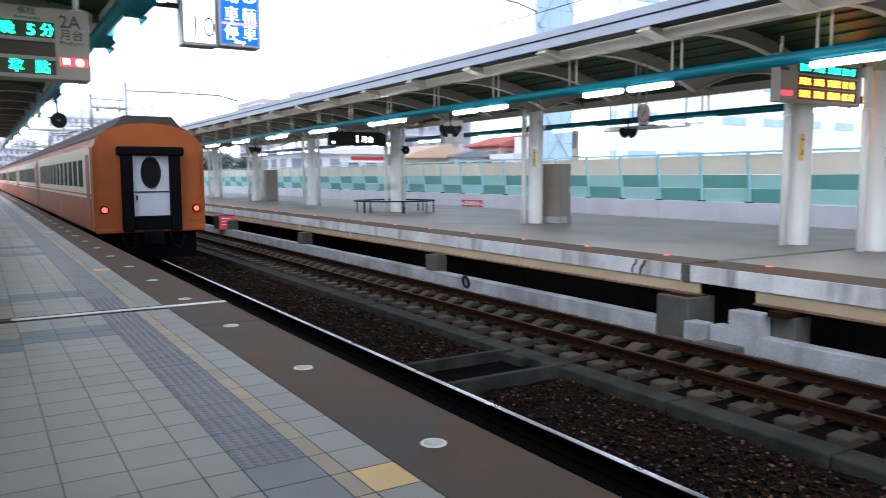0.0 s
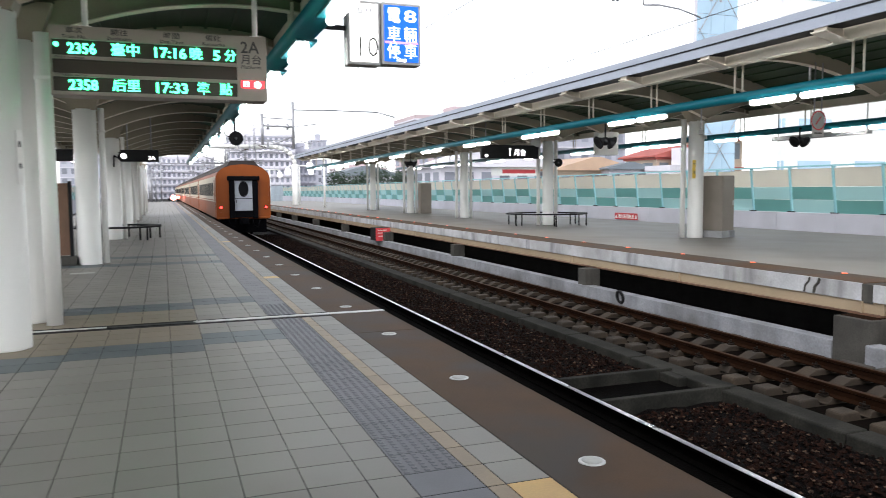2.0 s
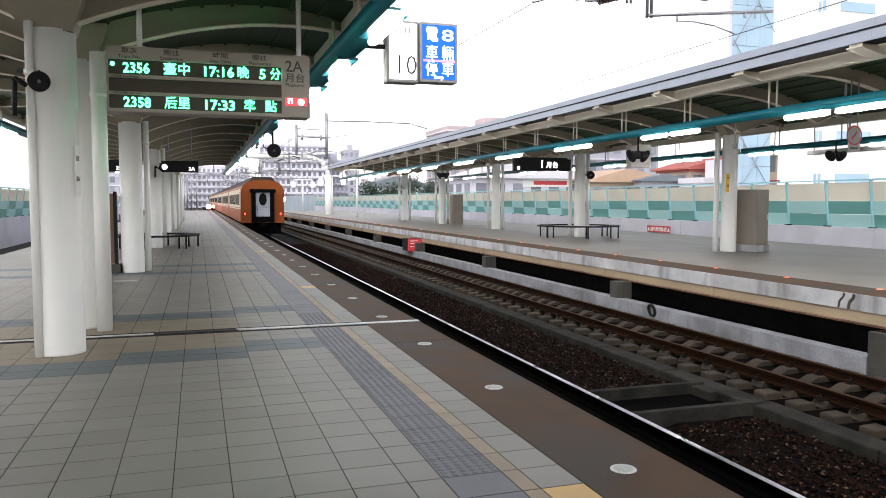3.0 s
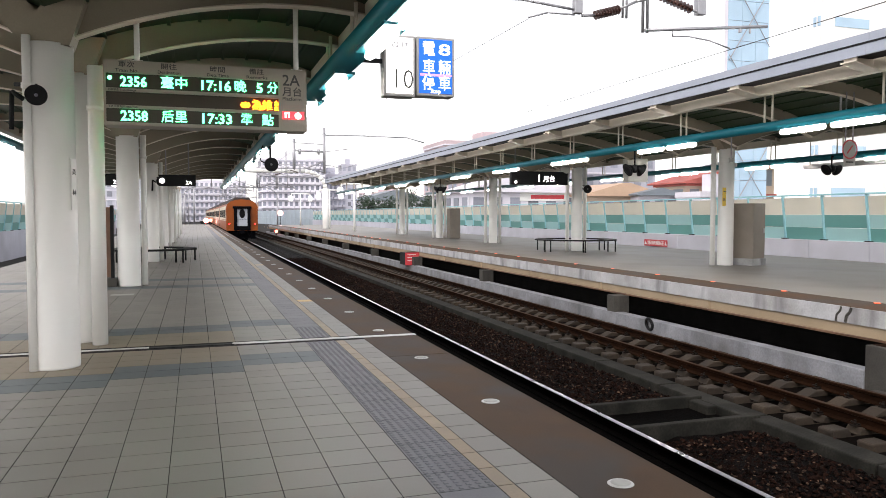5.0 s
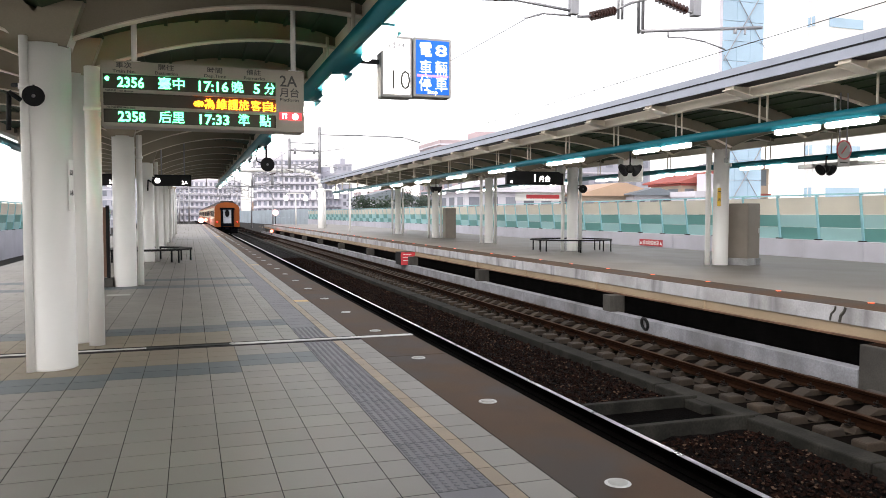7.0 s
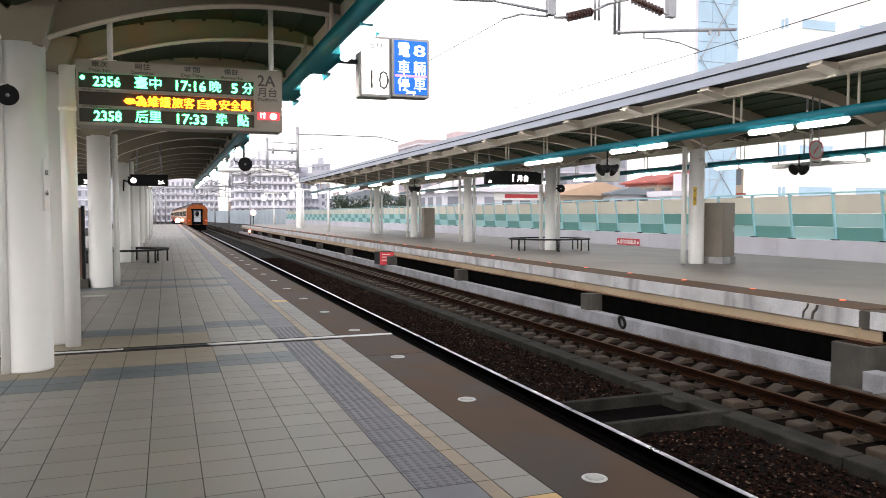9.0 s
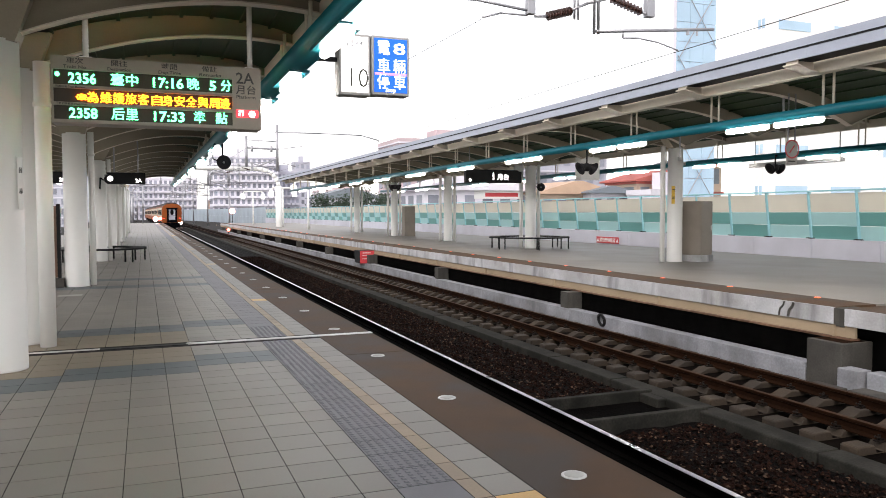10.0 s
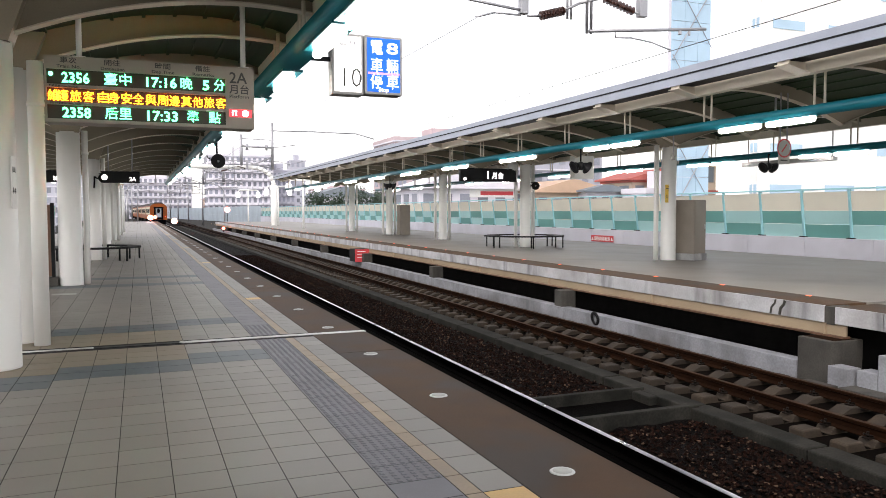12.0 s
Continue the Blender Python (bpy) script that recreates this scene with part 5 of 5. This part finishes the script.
    root = empty("line_mast", "slim grey overhead line mast with a bracket arm", "mast", "overhead line masts", at=pose(x, y, -1.4))
    bm = bmesh.new()
    rod(bm, (0, 0, 0), (0, 0, h), 0.16, 10, 0.11)
    part("pole", bm, M["grey_metal"], root)
    bm = bmesh.new()
    rod(bm, (0, 0, h - 1.2), (reach, 0, h - 1.6), 0.05, 8)
    rod(bm, (0, 0, h - 2.6), (reach * 0.9, 0, h - 1.6), 0.04, 8)
    rod(bm, (0, 0, h - 2.9), (reach * 0.95, 0, h - 2.9), 0.03, 8)
    rod(bm, (-0.8, 0, h - 0.5), (0.8, 0, h - 0.5), 0.05, 8)
    part("bracket_arm", bm, M["grey_metal"], root)


for k in range(5):
    line_mast(-0.6 - 1.3 * k, 158 + 34 * k, 10.0, 3.2)
    line_mast(12.2 - 0.9 * k, 164 + 34 * k, 10.4, -3.4)
    line_mast(-5.2, 62 + 42 * k, 9.5, 2.6)


def trackside_wall():
    root = empty("trackside_wall", "noise wall, tinted blue-grey for haze, where the line bends away", "wall", kind="structure")
    pts = [(24.0 - 16 * (k / 20) ** 1.8, 161 + 9.0 * k) for k in range(21)]
    for (xa, ya), (xb, yb) in zip(pts, pts[1:]):
        bm = bmesh.new()
        for w, z0, z1, in ((0.15, -7, 0.6), (0.08, 0.62, 2.7)):
            extrude_y(bm, [(-w, z0), (w, z0), (w, z1), (-w, z1)], 0.04, math.dist((xa, ya), (xb, yb)))
        p = part("wall_bay", bm, M["haze_wall"], root)
        p.matrix_basis = pose(xa, ya, 0, 0, 0, math.degrees(math.atan2(xa - xb, yb - ya)))


trackside_wall()


# ---- city behind the barriers ----
def building(x, y, w, d, h, wall, floors, bays, label, roof="flat", band=None, win=0.55, balcony=False, rz=0.0, roof_mat="render_grey", glass="window"):
    root = empty("building", label, "building", at=pose(x, y, -7.0, 0, 0, rz))
    h += 7.0
    boxpart("wall", (-w / 2, w / 2, -d / 2, d / 2, 0, h), M[wall], root)
    fh, bw = h / floors, w / bays
    for f in range(floors):
        z = f * fh + fh * 0.28
        if z + fh * win < 4:
            continue
        for b in range(bays):
            xx = -w / 2 + bw * (b + 0.5)
            boxpart("window", (xx - bw * 0.28, xx + bw * 0.28, -d / 2 - 0.06, -d / 2 + 0.02, z, z + fh * win), M[glass], root)
            if balcony:
                boxpart("balcony", (xx - bw * 0.45, xx + bw * 0.40, -d / 2 - 1.1, -d / 2 - 0.07, z - fh * 0.28, z - fh * 0.0), M[wall], root)
        nb = max(2, int(d / bw))
        dw = d / nb
        for b in range(nb):
            yy = -d / 2 + dw * (b + 0.5)
            boxpart("window", (-w / 2 - 0.06, -w / 2 + 0.02, yy - dw * 0.3, yy + dw * 0.3, z, z + fh * win), M[glass], root)
        if band:
            boxpart("ledge", (-w / 2 - 0.25, w / 2 + 0.25, -d / 2 - 0.25, d / 2 + 0.25, (f + 1) * fh - 0.3, (f + 1) * fh - 0.02), M[band], root)
    if roof == "flat":
        boxpart("parapet", (-w / 2 - 0.15, w / 2 + 0.15, -d / 2 - 0.15, d / 2 + 0.15, h, h + 0.7), M[wall], root)
        boxpart("stair_head", (-w * 0.15, w * 0.15, -d * 0.2, d * 0.2, h + 0.7, h + 3.0), M[wall], root)
    else:
        bm = bmesh.new()
        rh = w * 0.16 if roof == "gable" else w * 0.12
        extrude_y(bm, [(-w / 2 - 0.8, h), (w / 2 + 0.8, h), (w / 2 + 0.8, h + 0.2), (w * 0.05, h + rh), (-w * 0.05, h + rh), (-w / 2 - 0.8, h + 0.2)], -d / 2 - 0.8, d / 2 + 0.8)
        part("roof", bm, M[roof_mat], root)
    return root


building(31, 258, 21, 14, 19.5, "render_white", 10, 12, "pale apartment block with stacked balconies", balcony=True, band="render_grey")
building(45, 262, 9, 12, 15, "render_grey", 8, 6, "grey apartment block with stacked balconies", balcony=True)
building(58.5, 300, 6, 8, 21, "render_grey", 10, 3, "narrow grey tower with open top floors")
building(60, 240, 16, 12, 8, "render_pink", 5, 6, "low dusty pink block with rows of windows", band="render_white")
building(7, 330, 26, 16, 15, "render_white", 8, 14, "pale apartment block beyond the tracks", balcony=True)
building(-22, 300, 24, 16, 14, "render_grey", 6, 8, "grey block beyond the tracks", band="render_white")
building(27, 300, 9, 8, 6.0, "roof_tan", 3, 4, "low tan house behind the noise wall", roof="gable", roof_mat="render_pink")
building(37, 288, 8, 8, 6.0, "render_white", 3, 4, "pale house with a red roof behind the noise wall", roof="gable", roof_mat="roof_red")
building(36, 140, 12, 8, 4.2, "render_white", 3, 5, "low white house behind the barrier", roof="gable", roof_mat="roof_slate")
building(42, 92, 18, 10, 4.4, "render_white", 3, 7, "long white shed with a red and white sign", roof="gable", roof_mat="render_white")
building(53.5, 88, 11, 9, 3.9, "render_tan", 3, 5, "tan house with a shallow roof", roof="gable", roof_mat="roof_tan")
building(57.5, 84, 6, 5, 4.0, "render_white", 3, 3, "white house with a slate grey roof", roof="gable", roof_mat="roof_slate")
building(58, 140, 26, 14, 15.0, "render_pink", 7, 9, "dusty pink block of flats", band="render_white")
building(75, 128, 18, 12, 16, "render_grey", 7, 7, "grey block of flats", band="render_white")
building(66, 84, 10, 7, 5.6, "render_tan", 3, 4, "tan temple hall with open upper floor", glass="roof_slate", roof="gable", roof_mat="roof_red", band="roof_red")
building(63.5, 78, 8, 5, 3.7, "render_white", 3, 3, "white annex with dark openings", glass="roof_slate")
building(69.5, 80, 6, 5, 8.0, "render_tan", 4, 3, "tan tower with a red balustrade", glass="roof_slate", roof="gable", roof_mat="roof_slate", band="roof_red")
building(92, 61, 58, 1.2, 34, "plain_white", 9, 7, "large white building with few pale windows", win=0.22, glass="blue_glass")
# sign on the shed
plate(43.5, 86.85, 4.4, 7.0, 2.2, M["plain_white"], "faded red and white shop sign on a shed", (("▬▬▬", 0.5, -0.9, 1.6, "red_sign"), ("▬▬", -2.0, 0.1, 1.0, "ink")))


def glass_tower():
    root = empty("glass_tower", "pale blue glass tower with diagonal wires", "tower", at=pose(53.1, 62, -7))
    boxpart("core", (-2.4, 2.4, -2.2, -1.6, 0, 44), M["render_white"], root)
    for f in range(22):
        for b in range(3):
            boxpart("pane", (-2.5 + b * 1.67, -2.5 + b * 1.67 + 1.64, -2.32, -2.22, f * 2.0 + 0.02, f * 2.0 + 1.97), M["blue_glass"], root)
    for f in range(0, 22, 4):
        bm = bmesh.new()
        rod(bm, (-2.5, -2.5, f * 2.0), (2.5, -2.5, f * 2.0 + 7.6), 0.05, 6)
        rod(bm, (2.5, -2.5, f * 2.0 + 1.5), (-2.5, -2.5, f * 2.0 + 8.5), 0.04, 6)
        part("brace", bm, M["grey_metal"], root)


glass_tower()


def ring_sign():
    bm = bmesh.new()
    path_rod(bm, [(1.25 * math.cos(a), 0, 1.25 * math.sin(a)) for a in [2 * math.pi * i / 32 for i in range(33)]], 0.14, 8)
    thing("ring_sign", bm, M["fascia"], "pale round ring sign on the glass tower", "sign", at=pose(52.1, 59.45, 26.5))


ring_sign()


# ---- trees ----
def tree(x, y, h, r, seed, label):
    rg = np.random.default_rng(seed)
    root = empty("tree", label, "tree", "trees behind the barrier", at=pose(x, y, -7))
    H = h + 7
    bm = bmesh.new()
    rod(bm, (0, 0, 0), (0.1, 0, H * 0.6), 0.28, 10, 0.15)
    tips = []
    for k in range(9):
        a, e = rg.uniform(0, 6.28), rg.uniform(0.3, 0.9)
        z0 = H * rg.uniform(0.4, 0.6)
        tip = Vector((r * e * math.cos(a), r * e * math.sin(a), z0 + H * rg.uniform(0.1, 0.3)))
        rod(bm, (0.05, 0, z0), tip, 0.1, 6, 0.04)
        tips.append(tip)
    part("trunk", bm, M["bark"], root)
    vs, fs = [], []
    for _ in range(2600):
        t = tips[rg.integers(len(tips))]
        c = np.array(t) + rg.standard_normal(3) * np.array((r * 0.26, r * 0.26, r * 0.3))
        a = rg.standard_normal(3)
        a /= np.linalg.norm(a)
        b = np.cross(a, rg.standard_normal(3))
        b /= np.linalg.norm(b)
        s = rg.uniform(0.12, 0.26)
        n0 = len(vs)
        vs += [tuple(c + a * s), tuple(c + b * s * 0.5), tuple(c - a * s), tuple(c - b * s * 0.5)]
        fs.append((n0, n0 + 1, n0 + 2, n0 + 3))
    me = bpy.data.meshes.new("crown")
    me.from_pydata(vs, [], fs)
    me.materials.append(M["leaf"])
    cr = new("crown", me)
    cr.parent = root


for k, (x, y, h) in enumerate(((28.0, 118, 5.6), (30.5, 116, 6.0), (33.5, 114, 5.4), (36.0, 112, 5.8), (39.0, 112, 4.6))):
    tree(x, y, h, 2.6, 10 + k, "dark green leafy tree behind the noise barrier")


# ---- platform paving, piece by piece ----
def tile_mesh(name, w, d, material, studs=False):
    bm = bmesh.new()
    x0, x1, y0, y1, z = 0.0026, w - 0.0026, 0.004, d - 0.004, 0.0
    b = 0.0012
    lo = [bm.verts.new(p) for p in ((x0, y0, -0.032), (x1, y0, -0.032), (x1, y1, -0.032), (x0, y1, -0.032))]
    mi = [bm.verts.new(p) for p in ((x0, y0, -b), (x1, y0, -b), (x1, y1, -b), (x0, y1, -b))]
    hi = [bm.verts.new(p) for p in ((x0 + b, y0 + b, z), (x1 - b, y0 + b, z), (x1 - b, y1 - b, z), (x0 + b, y1 - b, z))]
    for k in range(4):
        j = (k + 1) % 4
        bm.faces.new((lo[k], lo[j], mi[j], mi[k]))
        bm.faces.new((mi[k], mi[j], hi[j], hi[k]))
    bm.faces.new(hi)
    if studs:
        nxs, nys = 6, 6
        for i in range(nxs):
            for j in range(nys):
                cx, cy = w * (i + 0.5) / nxs, d * (j + 0.5) / nys
                r = 0.016
                lo2 = [bm.verts.new((cx + sx * r, cy + sy * r, 0.0)) for sx, sy in ((-1, -1), (1, -1), (1, 1), (-1, 1))]
                hi2 = [bm.verts.new((cx + sx * r * 0.6, cy + sy * r * 0.6, 0.005)) for sx, sy in ((-1, -1), (1, -1), (1, 1), (-1, 1))]
                for k in range(4):
                    bm.faces.new((lo2[k], lo2[(k + 1) % 4], hi2[(k + 1) % 4], hi2[k]))
                bm.faces.new(hi2)
    return mesh_of(name, bm, material)


# columns of paving across the platform: start, width, kind
LANES = [(-0.3 * k, 0.3, "field") for k in range(19, 0, -1)] + [(0.0, 0.3, "field"), (0.3, 0.3, "field"), (0.6, 0.195, "field"), (0.795, 0.345, "tactile"), (1.14, 0.105, "yellow"), (1.245, 0.25, "field")]
MATS = {"field": "tile", "tactile": "tactile", "yellow": "yellow"}
TILES = {}
MERGED = {}
near_count = {"tile": 0, "tactile_tile": 0, "yellow_tile": 0}


def paving_kind(x, y, kind):
    d = y - JOINT
    shift = 0.3 if -0.05 < x else (0.0 if x > -1.25 else -0.3)
    if kind == "field" and x < 1.2:
        if -1.75 + shift < d < -1.15 + shift or 1.15 + shift * 0.6 < d < 1.75 + shift * 0.6:
            return "tile_blue"
        if -1.2 + shift < d < 1.2:
            return "tile_beige" if x < 0.0 else "tile"
    if kind == "field" and x < 1.2 and (12.4 < y < 13.0 or 14.0 < y < 14.6):
        return "tile_blue"
    if x > 1.2 and (abs((y + 0.74 + 4.95) % 9.9 - 4.95) < 0.16):
        return "yellow_square"
    return MATS[kind]


def lay():
    y = -13.8
    while y < 46:
        for x, w, kind in LANES:
            d = 0.3
            if abs(y + 0.15 - JOINT) < 0.17:
                continue
            m = paving_kind(x, y + 0.15, kind)
            near = x > -1.3 and -0.4 < y < 6.0
            name = {"tactile": "tactile_tile", "yellow": "yellow_tile"}.get(kind, "tile")
            if near and near_count[name] < 290:
                near_count[name] += 1
                key = (w, m)
                if key not in TILES:
                    TILES[key] = tile_mesh("paving_tile", w, d, M[m], kind == "tactile")
                share(name, TILES[key], platform_near, x, y, 0.0)
            else:
                MERGED.setdefault(m, []).append((x, y, w, d))
        y += 0.3
    # rows beyond, in larger slabs of the same paving
    while y < Y1:
        for x, w, kind in LANES:
            MERGED.setdefault(paving_kind(x, y + 0.15, kind), []).append((x, y, w, 1.2))
        y += 1.2
    for m, cells in MERGED.items():
        vs, fs = [], []
        b = 0.0012
        for x, y, w, d in cells:
            n = len(vs)
            x0, x1, y0, y1 = x + 0.0026, x + w - 0.0026, y + 0.004, y + d - 0.004
            vs += [(x0, y0, -0.028), (x1, y0, -0.028), (x1, y1, -0.028), (x0, y1, -0.028), (x0 + b, y0 + b, 0), (x1 - b, y0 + b, 0), (x1 - b, y1 - b, 0), (x0 + b, y1 - b, 0)]
            fs += [(n + 4, n + 5, n + 6, n + 7)] + [(n + k, n + (k + 1) % 4, n + 4 + (k + 1) % 4, n + 4 + k) for k in range(4)]
        me = bpy.data.meshes.new("paving")
        me.from_pydata(vs, [], fs)
        me.materials.append(M[m])
        ob = new("paving", me)
        ob.parent = platform_near
        ob["kind"] = "stuff"


lay()


def motions():
    # the train rolls away along its track at a steady pace
    walk(train, [(t, pose(T1 - dx, 18.0 + 10.4 * t, 0, 0, 0, turn)) for t, dx, turn in ((0, 0, 0), (3, 0, 0), (6, 0, 0), (8, 0, 0.2), (9, 0.04, 0.5), (10, 0.16, 0.9), (11, 0.45, 1.3), (12, 0.9, 1.7))])
    # the LED message crawls to the left, one character after another
    wait, speed, step, left = 0.50, 0.2245, 0.117, -1.27
    for k, ch in enumerate(message):
        dy = 0.0195 + 0.0003 * k
        start = 3.2 + (0.437 - wait + k * step) / speed
        rows = [(0, pose(wait, dy, message_z))]
        if start < 12:
            rows.append((start, pose(wait, dy, message_z)))
            end = min(12.0, start + (wait - left) / speed)
            n = max(2, int((end - start) / 0.6))
            rows += [(start + (end - start) * i / n, pose(wait - speed * (end - start) * i / n, dy, message_z)) for i in range(1, n + 1)]
            if end < 11.8:
                rows.append((end + 0.1, pose(left, 0.042, message_z)))
        if rows[-1][0] < 12:
            rows.append((12.0, rows[-1][1]))
        for side in ch:
            walk(side, rows)


motions()
